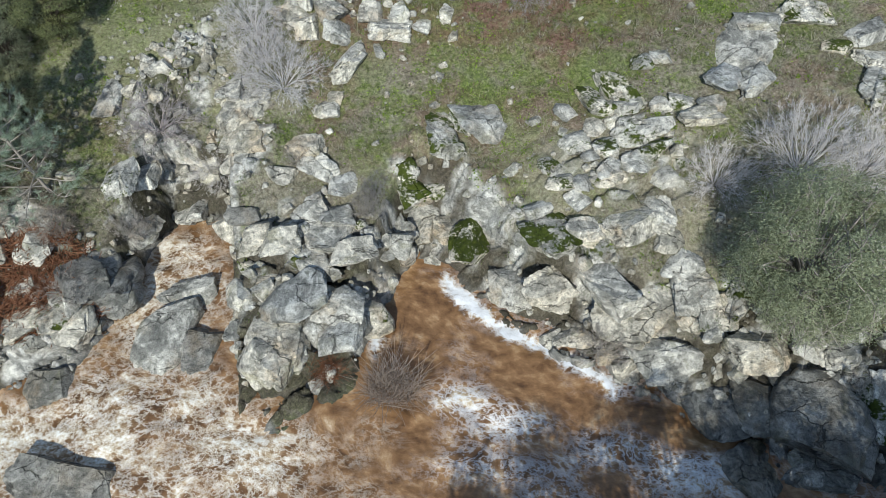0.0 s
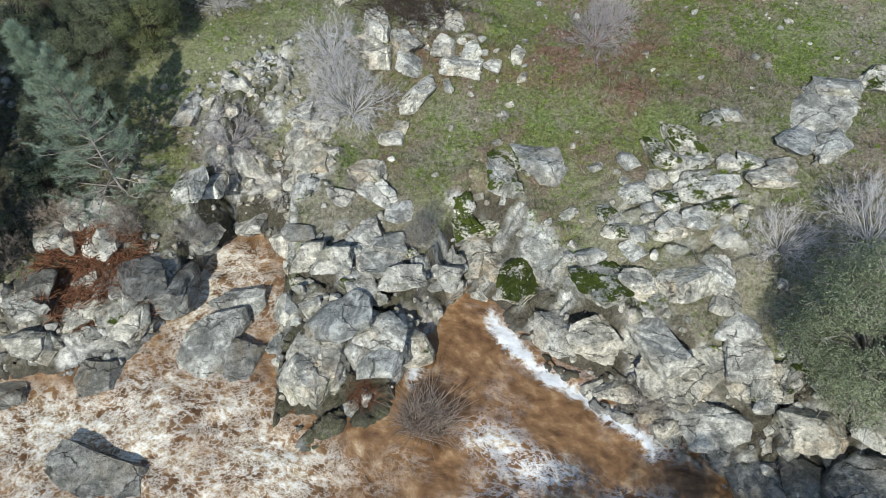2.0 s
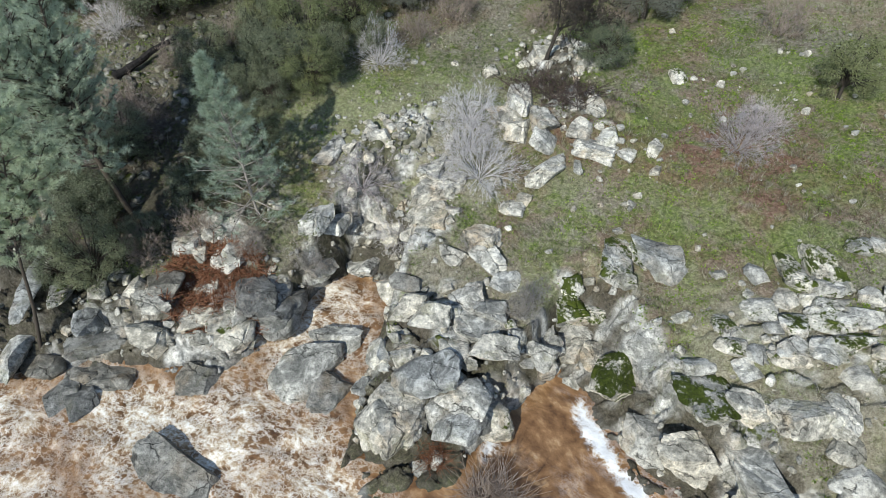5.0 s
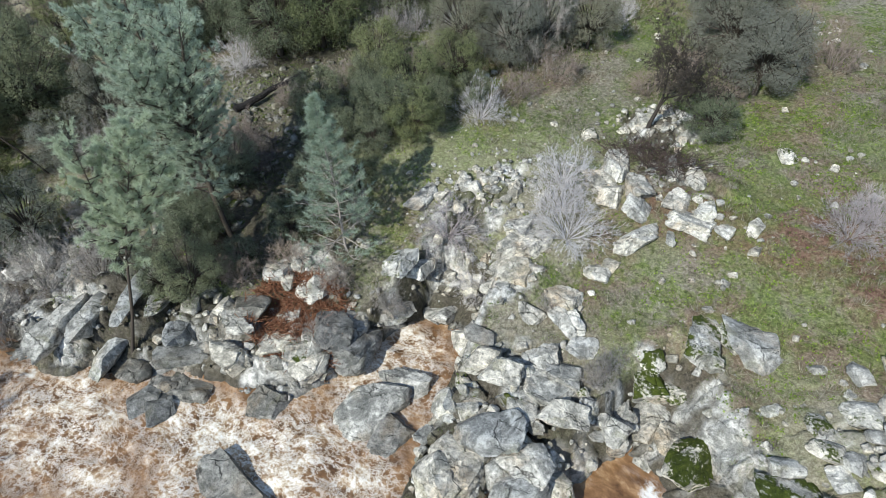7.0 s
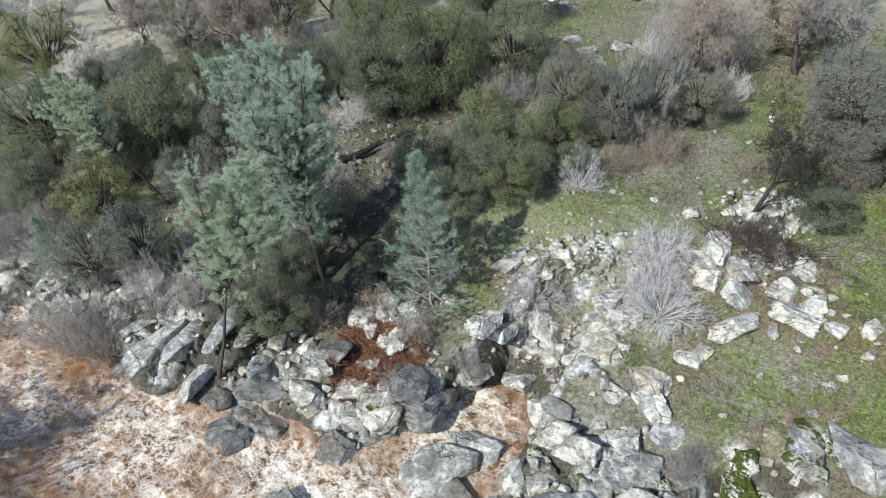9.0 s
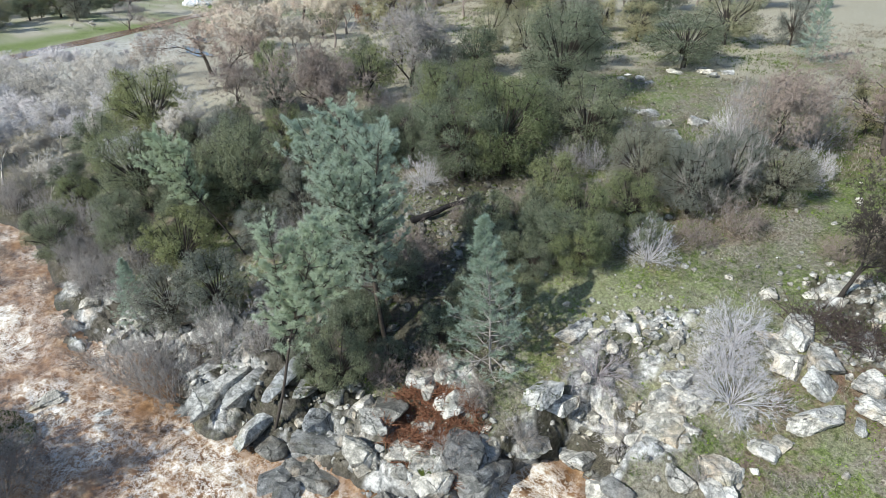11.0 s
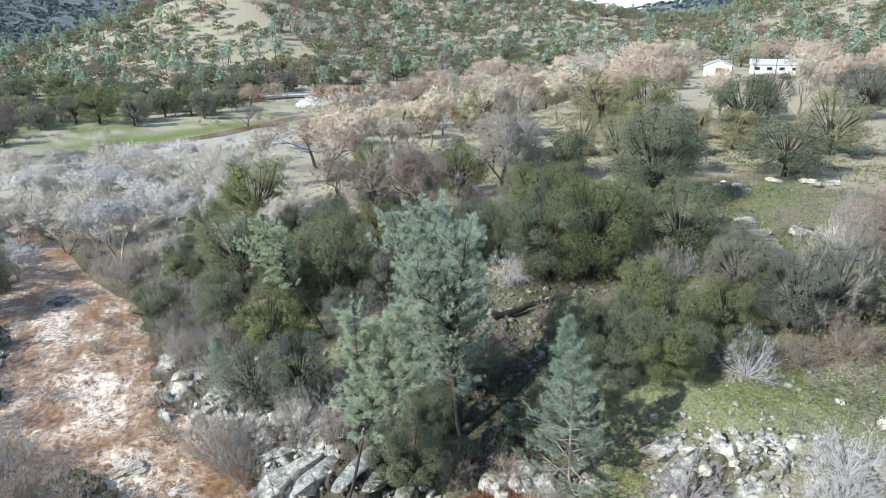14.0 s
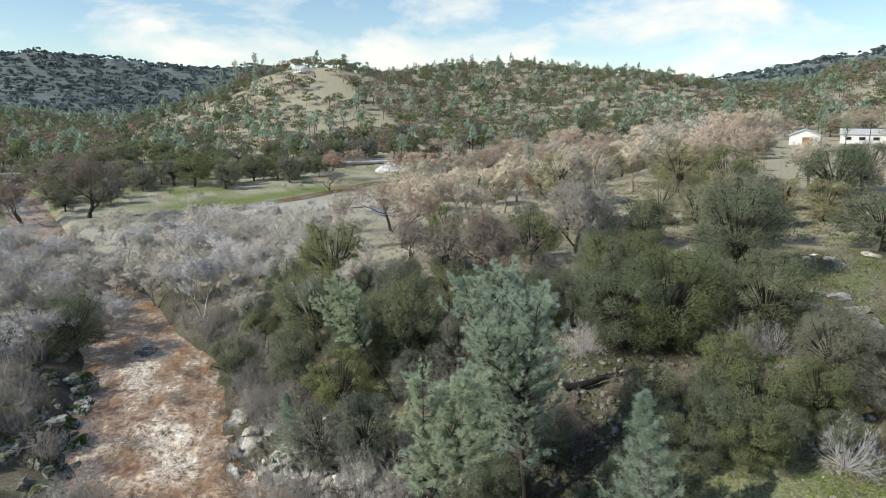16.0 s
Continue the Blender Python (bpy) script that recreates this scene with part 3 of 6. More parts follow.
def make_pine(seed, leaf, bark, stems=((0.0, 1.0, 0.0, 0.0),), lean=0.0, start=0.25, boughs=60, reach=0.22, cone=False, needle=0.017, brush=14, thick=0.014):
    """A grey foothill pine of height 1: thin trunk, often forked, open upswept boughs that carry plumes of long needles at their ends.
    stems: from height, to height, offset in x and y at the top."""
    rng = np.random.default_rng(seed)
    root = new("foothill_pine")
    segs, at, way = [], [], []
    for k, (h0, h1, ox, oy) in enumerate(stems):
        line = []
        for q in np.linspace(0, 1, 11):
            h = h0 + (h1 - h0) * q
            line.append(np.array((lean * h**1.3 + ox * q**0.8 + 0.007 * math.sin(9 * h + k), oy * q**0.8 + 0.007 * math.cos(8 * h + k), h)))
        if not h0:
            line[0] = line[0] + np.array((0, 0, -0.05))
        for q in range(10):
            r = thick * (1 - 0.88 * (h0 + (h1 - h0) * q / 10)) * (1 if not k else 0.75)
            segs.append((*line[q], *line[q + 1], r, r * 0.9))
        low = max(h0 + 0.03, start)
        n = max(6, int(boughs * (h1 - low) / (1 - start)))
        for b in range(n):
            f = (b + rng.random()) / n
            h = low + (h1 - low) * f
            q = (h - h0) / (h1 - h0) * 9.999
            p = line[int(q)] * (1 - (q - int(q))) + line[int(q) + 1] * (q - int(q))
            up = (h - start) / (1 - start)
            full = (1.06 - up) if cone else (0.55 + 0.9 * up) * math.sqrt(max(0.03, 1.04 - up)) * 1.25
            ln = reach * full * rng.uniform(0.5, 1.15) * (1 if not k else 0.85)
            az = b * 2.4 + rng.uniform(-0.5, 0.5) + k
            d = np.array((math.cos(az), math.sin(az), rng.uniform(0.0, 0.35) + 0.55 * up))
            d /= np.linalg.norm(d)
            r = 0.0042 * (1.15 - up)
            for step in range(4):
                e = p + d * ln / 4
                segs.append((*p, *e, r, r * 0.75))
                r *= 0.75
                if step >= 1:
                    for side in (-1, 1, 1 if rng.random() < 0.5 else -1):
                        o = np.cross(d, (0, 0, 1.0)) * side * rng.uniform(0.5, 1.0) + d * rng.uniform(0.5, 0.9) + np.array((0, 0, rng.uniform(-0.05, 0.4)))
                        o /= np.linalg.norm(o)
                        sl = ln * rng.uniform(0.16, 0.34)
                        t = p + (e - p) * rng.random()
                        tip = t + o * sl
                        segs.append((*t, *tip, 0.0016, 0.0007))
                        for g in (0.55, 0.8, 1.0):
                            at.append(t + (tip - t) * g), way.append(o)
                p = e
                d = d + np.array((0, 0, 0.13)) + rng.normal(size=3) * 0.1
                d /= np.linalg.norm(d)
            at.append(p), way.append(d)
    v, f = tubes(segs, 5, 0.001)
    piece("trunk", mesh_of("pine_trunk", v, f, bark), root)
    at, way = np.repeat(np.array(at), 2, 0), np.repeat(np.array(way), 2, 0)
    at = at + rng.normal(size=at.shape) * 0.004
    way = way + np.array((0, 0, 0.25))
    v, f = needles(rng, at, way, needle, 0.0016, brush)
    piece("crown", mesh_of("pine_crown", v, f, leaf), root)
    return root


def make_spray(name, seed, bark, stems=42, flat=1.5, fine=0.0032, twigs=3, thick=0.011, spread=0.4):
    """A leafless shrub, 1 high and 1 wide: many limbs fanning out from one foot, forked near their ends."""
    rng = np.random.default_rng(seed)
    root = new(name)
    segs, ends = [], []
    for k in range(stems):
        a, t = k * 2.4 + rng.uniform(-0.3, 0.3), flat * math.sqrt((k + 0.5) / stems) * rng.uniform(0.85, 1.1)
        w = np.array((math.sin(t) * math.cos(a), math.sin(t) * math.sin(a), math.cos(t)))
        sg, en = grow(rng, (0.05 * math.cos(a), 0.05 * math.sin(a), -0.03), w, 0.5 * rng.uniform(0.75, 1.15), thick * rng.uniform(0.7, 1.2), 2, 3, spread, 0.6, -0.03, 3, 0.13)
        segs.append(sg), ends.append(en)
    segs, ends = np.concatenate(segs), np.concatenate(ends)
    n = len(ends) * twigs
    p, w = np.repeat(ends[:, :3], twigs, 0), np.repeat(ends[:, 3:], twigs, 0)
    d = w + rng.normal(size=(n, 3)) * 0.4
    d /= np.linalg.norm(d, axis=1, keepdims=True)
    p = p - w * rng.uniform(0, 0.08, (n, 1))
    tw = np.concatenate([p, p + d * 0.11 * rng.uniform(0.5, 1.3, (n, 1)), np.full((n, 1), fine), np.zeros((n, 1))], 1)
    size = np.array([1 / (2 * np.percentile(np.hypot(segs[:, 3], segs[:, 4]), 97))] * 2 + [1 / np.percentile(segs[:, 5], 98)])
    for rows in (segs, tw):
        rows[:, :3] *= size
        rows[:, 3:6] *= size
    segs[:, 6:] *= 0.62
    piece("branch_frame", mesh_of(name + "_limbs", *tubes(segs, 4, 0.001), bark), root)
    tw[:, 6:] *= 0.62
    piece("twig_crown", mesh_of(name + "_twigs", *tubes(tw, 3, 1.0), bark), root)
    return root


def make_bare(name, seed, bark, stems=1, levels=4, kids=3, spread=0.62, lift=0.12, trunk=0.26, tilt=0.1, radius=0.022, shrink=0.7, twigs=5, twig=0.075, wiggle=0.2, fine=0.0028, limb=None):
    """A leafless tree or shrub of height about 1: bent limbs and a haze of fine twigs."""
    rng = np.random.default_rng(seed)
    root = new(name)
    segs, ends = [], []
    for k in range(stems):
        a = k * 2 * math.pi / stems + rng.uniform(-0.3, 0.3)
        t = tilt * rng.uniform(0.6, 1.2)
        w = np.array((math.sin(t) * math.cos(a), math.sin(t) * math.sin(a), math.cos(t)))
        s, e = grow(rng, (0.02 * math.cos(a), 0.02 * math.sin(a), -0.04), w, trunk, radius, levels, kids, spread, shrink, lift, 3, wiggle)
        segs.append(s), ends.append(e)
    segs, ends = np.concatenate(segs), np.concatenate(ends)
    top = np.percentile(segs[:, 5], 98)
    segs /= top
    ends[:, :3] /= top
    v, f = tubes(segs, 3 if stems > 1 else 5, 0.0022)
    piece("branch_frame", mesh_of(name + "_limbs", v, f, limb or bark), root)
    n = len(ends) * twigs
    p, w = np.repeat(ends[:, :3], twigs, 0), np.repeat(ends[:, 3:], twigs, 0)
    back = rng.uniform(0, 1, (n, 1)) * 0.6 * twig
    d = w + rng.normal(size=(n, 3)) * 0.55
    d /= np.linalg.norm(d, axis=1, keepdims=True)
    p = p - w * back
    q = p + d * twig * rng.uniform(0.5, 1.3, (n, 1))
    v, f = tubes(np.concatenate([p, q, np.full((n, 1), fine), np.zeros((n, 1))], 1), 3, 1.0)
    piece("twig_crown", mesh_of(name + "_twigs", v, f, bark), root)
    return root


def rock_mesh(name, seed, mat, blocky=3.5, cuts=14, detail=4, rough=0.05, joints=0, soft=28):
    """A granite block: a lump chopped flat along its joint planes, cracked and weathered. It fills a box of 1 x 1 x 1."""
    rng = np.random.default_rng(seed)
    bm = bmesh.new()
    bmesh.ops.create_icosphere(bm, subdivisions=detail, radius=1.0)
    me = bpy.data.meshes.new(name)
    bm.to_mesh(me)
    bm.free()
    co = np.array([v.co[:] for v in me.vertices])
    co /= ((np.abs(co) ** blocky).sum(1) ** (1 / blocky))[:, None]
    axes = np.array(Euler(rng.uniform(-0.5, 0.5, 3)).to_matrix())
    for k in range(cuts):
        n = axes[k % 3] * rng.choice((-1, 1)) + rng.normal(size=3) * (0.42 if k > 4 else 0.2)
        n /= np.linalg.norm(n)
        over = co @ n - rng.uniform(0.5, 0.86)
        co -= np.maximum(over, 0)[:, None] * n
    s = Vector(rng.uniform(0, 50, 3))
    broad = np.array([noise.fractal(Vector(c) * 1.7 + s, 0.9, 2.1, 3) for c in co])
    small = np.array([noise.fractal(Vector(c) * 6.0 + s, 0.8, 2.1, 3) for c in co])
    for k in range(joints):
        n = axes[k % 2] + rng.normal(size=3) * 0.3
        n /= np.linalg.norm(n)
        off = co @ n - rng.uniform(-0.4, 0.4) + 0.09 * broad
        co += np.where(off > 0, rng.uniform(-0.07, 0.03), 0.0)[:, None] * np.array((0.2, 0.2, 1.0))
        co *= (1 - 0.13 * np.exp(-((off / 0.035) ** 2)))[:, None]
    co *= (1 + rough * broad + 0.6 * rough * small)[:, None]
    lo, hi = co.min(0), co.max(0)
    co = (co - (lo + hi) / 2) / (hi - lo)
    me.vertices.foreach_set("co", co.astype(np.float32).ravel())
    me.materials.append(mat)
    me.polygons.foreach_set("use_smooth", np.ones(len(me.polygons), bool))
    me.set_sharp_from_angle(angle=radians(soft))
    me.update()
    return me


def ground_at(x, y):
    z = land(np.array([float(x)]), np.array([float(y)]))[0]
    return float(z[0])


def plant(proto, x, y, h, w=None, turn=0.0, tilt=0.0, toward=0.0):
    """A copy of a tree of height 1, standing on the ground, tilted towards a bearing (degrees from +x)."""
    lean = pose(0, 0, 0, 0, 0, toward) @ pose(0, 0, 0, 0, tilt, 0) @ pose(0, 0, 0, 0, 0, turn - toward)
    ob = copy_thing(proto, pose(x, y, ground_at(x, y)) @ lean)
    ob.scale = ((w or h), (w or h), h)
    return ob


# ---- the ground: one sheet to the horizon, finest along the river bank ----
def spaced(lo, hi, step, far, growth):
    mid = list(np.arange(lo, hi, step))
    s, v = step, hi
    while v < far:
        mid.append(v)
        s *= growth
        v += s
    mid.append(far)
    s, v = step, lo
    while v > -far:
        s *= growth
        v -= s
        mid.insert(0, v)
    return np.array(mid)


def oval(x, y, cx, cy, a, b, turn=0.0):
    c, s = math.cos(radians(turn)), math.sin(radians(turn))
    return np.exp(-(((c * (x - cx) + s * (y - cy)) / a) ** 2 + ((-s * (x - cx) + c * (y - cy)) / b) ** 2))


gx, gy = spaced(-46, 30, 0.15, 4200, 1.055), spaced(6, 44, 0.15, 4200, 1.055)
GX, GY = np.meshgrid(gx, gy)
FX, FY = GX.ravel(), GY.ravel()
GZ, GD, GS, GR = land(FX, FY)
ii = np.arange(len(gx) * len(gy)).reshape(len(gy), len(gx))
quads = np.stack([ii[:-1, :-1], ii[:-1, 1:], ii[1:, 1:], ii[1:, :-1]], -1).reshape(-1, 4)
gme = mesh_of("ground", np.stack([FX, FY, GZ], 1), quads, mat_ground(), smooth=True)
away = np.hypot(FX, FY)
give(gme, "rock", np.clip((GR - 0.35) * 4 + 1.6 * (fbm(FX / 0.9, FY / 0.9, 61) - 0.5), 0, 1) * ease(0.42, 0.6, fbm(FX / 1.6, FY / 1.6, 60)))
give(gme, "wet", np.clip(1 - GZ / 0.4 + 1.2 * (fbm(FX / 1.5, FY / 1.5, 62) - 0.5), 0, 1) * ease(-95, -80, FX))
give(gme, "dry", ease(0.5, 0.66, fbm(FX / 11, FY / 11, 63) + 0.3 * ease(65, 130, away) * ease(330, 230, away) + 0.06 * ease(230, 330, away) + 0.5 * ease(-50, -70, FX) * ease(26, 40, FY)) * (0.5 + 0.5 * ease(60, 110, away)))
give(gme, "weeds", np.clip(1.3 * oval(FX, FY, 6.5, 35.5, 8, 3.2) + 1.0 * oval(FX, FY, -3.5, 35.5, 4.5, 2.5) + 0.5 * ease(0.52, 0.62, fbm(FX / 7, FY / 7, 67)), 0, 1) * ease(100, 60, away))
# litter with painted shade: wooded left slope, also between bedrock and along western shores
give(gme, "soil_shade", np.clip(ease(0.42, 0.58, fbm(FX / 8 + 9, FY / 8, 64)) * ease(-22, -30, FX + 0.1 * FY) * ease(110, 70, away) + 1.2 * oval(FX, FY, -34, 31, 6, 7) + oval(FX, FY, -24, 21, 4, 4) + ease(0.5, 0.8, GR) + 0.9 * ease(7, 2, np.maximum(GD, GS)) * ease(-50, -60, FX) * ease(-150, -110, FX), 0, 1))
give(gme, "moss", ease(0.45, 0.6, fbm(FX / 5, FY / 5, 66)) * ease(0, 3, GD - 2))
plain = ease(2.6, 1.6, GZ) * ease(-110, -150, FX) * ease(-420, -330, FX)
lawn = np.clip(2.4 * (oval(FX, FY, -209, 27, 30, 11, 111) + oval(FX, FY, -229, 64, 13, 9, 111) + oval(FX, FY, -258, 108, 16, 10, 30) + oval(FX, FY, -240, 18, 16, 6, 111)) - 0.5, 0, 1)
give(gme, "sand", np.clip(plain * np.clip(1.5 * oval(FX, FY, -180, 42, 42, 17, 127) + 0.8 * oval(FX, FY, -140, 12, 40, 16, 40) + 0.25, 0, 1) * ease(0.36, 0.5, fbm(FX / 12, FY / 12, 68) + 0.12), 0, 1) * (1 - lawn))
# mask of the far ground that takes the haze-tinted brush colour
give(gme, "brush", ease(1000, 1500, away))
lush = sum(oval(FX, FY, *e) for e in ((-1.5, 30.5, 5, 2.6), (-3, 40, 8, 3.5), (12, 30, 4, 2), (-12, 36, 4, 2), (3, 22, 2, 2), (20, 36, 6, 3), (6, 29, 6, 3), (14, 36, 9, 4), (2, 38.5, 7, 3), (4, 47, 9, 6), (8, 41, 8, 3), (-2, 27, 3, 2), (-3, 45, 5, 4), (-12, 56, 8, 8), (-34, 62, 8, 8)))
lush = 0.65 * np.clip(lush, 0, 1) * ease(0.4, 0.55, fbm(FX / 2.2, FY / 2.2, 59)) * (GR < 0.5)
hollow = np.clip(1.4 * (oval(FX, FY, -24, 33, 7, 5.5) + oval(FX, FY, -19, 37, 7, 3.5)), 0, 1)
give(gme, "lawn", np.maximum(np.maximum(lawn, np.maximum(lush, np.maximum(0.35 * hollow, 0.6 * plain * ease(-190, -215, FX) * ease(0.42, 0.55, fbm(FX / 9, FY / 9, 58))))), np.clip(2.0 * oval(FX, FY, -257, 440, 30, 30) - 0.5, 0, 1)) * (0.72 + 0.4 * fbm(FX / 6, FY / 6, 69)))
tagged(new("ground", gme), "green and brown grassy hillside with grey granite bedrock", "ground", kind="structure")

# ---- the river ----
wx, wy = spaced(-70, 32, 0.28, 700, 1.06), spaced(-12, 27, 0.28, 700, 1.06)
WX, WY = np.meshgrid(wx, wy)
WX, WY = WX.ravel(), WY.ravel()
mid_y = np.interp(WX, (-400, -110, -50, -30, -10, 10, 30, 200), (-75, -8, -1, 5, 7, 5, 2, -30))
RAPIDS = ((-16, 19, 3.5, 7, 0.95), (-20, 11.5, 10, 5.5, 0.95), (-11, 9.5, 7, 4.5, 0.84), (-30, 7, 9, 5, 0.82), (0.5, 12.8, 2.4, 1.1, 1.05), (3.4, 11.5, 2.8, 1.2, 1.15), (7.6, 10.2, 3, 1.2, 1.15), (11.5, 8.9, 3.2, 1.2, 1.1), (3, 9.3, 5, 1.2, 0.7), (-43, 2, 9, 4, 0.8),
          (-58, 0, 11, 4, 0.84), (-76, -2, 11, 3.5, 0.8), (15, 6, 5, 2, 0.7), (-11.5, 19, 2.2, 5, 0.66))
foam = 0.4 + 0.08 * ease(-32, -45, WX)
for rx, ry, ra, rb, k in RAPIDS:
    foam = np.maximum(foam, k * oval(WX, WY, rx, ry, ra * 1.15, rb * 1.15))
shore_w = np.interp(WX, SHORE_X, SHORE_Y)
foam = foam * (1 - 0.6 * oval(WX, WY, -1, 17.5, 3.6, 4)) * (1 - 0.6 * oval(WX, WY, -3.5, 13.2, 3, 1.8)) * (1 - 0.5 * oval(WX, WY, 8, 11.5, 4, 2)) * (1 - 0.7 * oval(WX, WY, -42, 9, 4, 2.5)) * (1 - 0.6 * oval(WX, WY, -23, 14, 3, 2))
scum = np.clip(1.5 - abs(WY - np.interp(WX, (-0.9, 0.1, 2.3, 4.7, 7.0, 9.0), (20.2, 19.6, 17.5, 15.8, 14.3, 13.2))) / 0.6 + 3.0 * (fbm(WX / 1.1, WY / 1.1, 73) - 0.47), 0, 1) * ease(-0.8, 0.3, WX) * ease(9.5, 8, WX)
scum = np.maximum(scum, 0.9 * oval(WX, WY, -3.9, 16.4, 0.5, 1.6))
foam = np.maximum(foam, 1.6 * scum)
wz = (fbm(WX / 2.4, WY / 1.6, 70, 3) - 0.45) * 0.75 * np.minimum(foam, 1) + (fbm(WX / 0.9, WY / 0.8, 71, 2) - 0.37) * 0.2 * np.minimum(foam, 1)
jj = np.arange(len(wx) * len(wy)).reshape(len(wy), len(wx))
wq = np.stack([jj[:-1, :-1], jj[:-1, 1:], jj[1:, 1:], jj[1:, :-1]], -1).reshape(-1, 4)
keep = (WX > -420) & (WX < 200) & (abs(WY) < 130)
wq = wq[keep[wq].all(1)]
wme = mesh_of("river", np.stack([WX, WY, wz], 1), wq, mat_water(), smooth=True)
give(wme, "foam", foam)
give(wme, "clean", np.maximum(scum, ease(-5, 1, WX)))
give3(wme, "flow", np.stack([WX + 0.35 * WY, WY - 0.5 * mid_y - 0.1 * WX, 0 * WX], 1))
tagged(new("river", wme), "muddy brown river in flood with white foaming rapids", "river", kind="structure")

# ---- rocks ----
# x, y, length, depth, height, turn, look (0 bare, 1 to 3 mossier, 4 wet and dark, 5 grey slab)
POOL_A = ((2.0, 28.5, 3.1, 4.6, 2.2, 20, 5), (0.0, 26.9, 2.7, 3.4, 1.9, -10, 1), (1.0, 27.7, 1.2, 2.1, 0.9, 40, 2), (-2.4, 25.4, 1.8, 1.6, 1.1, 0, 2), (-0.6, 25.0, 1.7, 1.5, 1.1, 0, 2),
          (-2.1, 24.5, 2.6, 2.2, 1.6, 0, 3), (-1.7, 24.1, 2.7, 1.8, 1.3, 0, 0), (1.4, 21.5, 2.5, 7.0, 2.0, -5, 3), (-0.1, 22.9, 1.4, 3.0, 1.1, 0, 0), (-1.1, 23.7, 1.1, 1.3, 0.8, -20, 0),
          (-1.4, 22.8, 1.4, 1.5, 1.0, 0, 0), (-0.7, 21.6, 1.4, 1.4, 1.0, 0, 0), (-2.2, 22.0, 1.1, 1.1, 0.8, 0, 0), (3.6, 24.4, 1.0, 0.8, 0.5, 0, 0))
POOL_B = ((4.1, 24.8, 0.7, 0.5, 0.3, 0, 0), (5.3, 27.7, 1.1, 0.7, 0.5, 20, 0), (8.8, 28.6, 2.2, 2.5, 1.6, 0, 2), (10.2, 29.1, 2.1, 3.9, 1.6, 30, 2), (10.5, 28.1, 2.3, 1.6, 1.0, 0, 0),
          (7.1, 28.1, 1.6, 1.3, 0.9, -20, 0), (7.3, 25.9, 2.0, 2.0, 1.4, 0, 1), (8.6, 26.8, 1.4, 1.5, 1.0, 0, 0), (9.6, 27.1, 1.2, 1.3, 0.8, 0, 0), (10.6, 26.8, 1.8, 2.0, 1.3, 0, 1),
          (10.6, 25.7, 2.6, 1.8, 1.2, -10, 1), (12.1, 26.5, 2.0, 1.6, 1.0, 0, 0), (12.5, 28.1, 1.4, 1.2, 0.8, 0, 0), (13.7, 28.2, 1.5, 1.4, 0.9, 0, 1))
POOL_C = ((14.5, 27.0, 2.6, 2.0, 1.2, 0, 0), (15.3, 27.9, 1.6, 1.2, 0.7, 0, 0), (8.9, 25.2, 1.5, 1.5, 1.0, 0, 1), (8.0, 24.7, 1.1, 1.1, 0.8, 0, 0), (5.9, 24.3, 1.5, 1.4, 1.0, 0, 1),
          (6.3, 23.2, 1.7, 1.3, 1.0, 0, 1), (7.1, 22.1, 1.4, 1.7, 1.0, -40, 0), (7.4, 23.0, 1.1, 1.4, 0.8, 0, 0), (9.1, 23.7, 2.2, 1.6, 1.1, 20, 0), (8.8, 23.0, 2.1, 1.0, 0.7, 0, 1),
          (10.6, 23.9, 2.1, 2.1, 1.4, 0, 1), (11.6, 24.7, 2.0, 1.3, 0.9, 0, 2), (11.9, 23.5, 1.8, 1.7, 1.2, 0, 0), (10.1, 21.0, 3.8, 2.6, 1.9, 25, 0))
POOL_D = ((11.5, 21.1, 1.8, 2.4, 1.3, 0, 0), (11.9, 19.9, 1.9, 1.5, 1.1, 0, 0), (7.4, 20.5, 2.1, 1.8, 1.3, -20, 0), (5.6, 20.2, 3.2, 2.9, 2.2, 10, 2), (16.6, 29.4, 3.2, 2.4, 1.4, 20, 5),
          (18.0, 29.3, 2.1, 2.9, 1.5, 0, 0))
SHORE_A = ((8.5, 17.9, 2.4, 4.5, 1.9, 30, 0), (9.7, 16.6, 4.3, 3.6, 2.8, 30, 0), (5.4, 18.1, 3.0, 2.7, 2.1, 0, 0), (3.9, 18.1, 3.1, 2.8, 2.2, 0, 0), (10.9, 14.1, 3.7, 2.3, 1.9, 0, 0),
          (13.6, 16.1, 2.2, 2.3, 1.5, 0, 1), (12.2, 18.7, 2.1, 2.2, 1.5, 0, 0), (12.7, 17.3, 2.4, 3.1, 1.7, 0, 0), (14.6, 16.5, 1.5, 2.4, 1.2, 0, 1), (15.5, 14.1, 3.5, 2.8, 2.2, 20, 0),
          (13.2, 11.6, 3.8, 3.0, 2.4, -20, 4), (15.0, 11.9, 2.4, 3.3, 1.7, 0, 4), (14.2, 9.0, 3.1, 3.1, 2.2, 0, 4), (17.4, 10.6, 4.6, 5.1, 3.2, 0, 4))
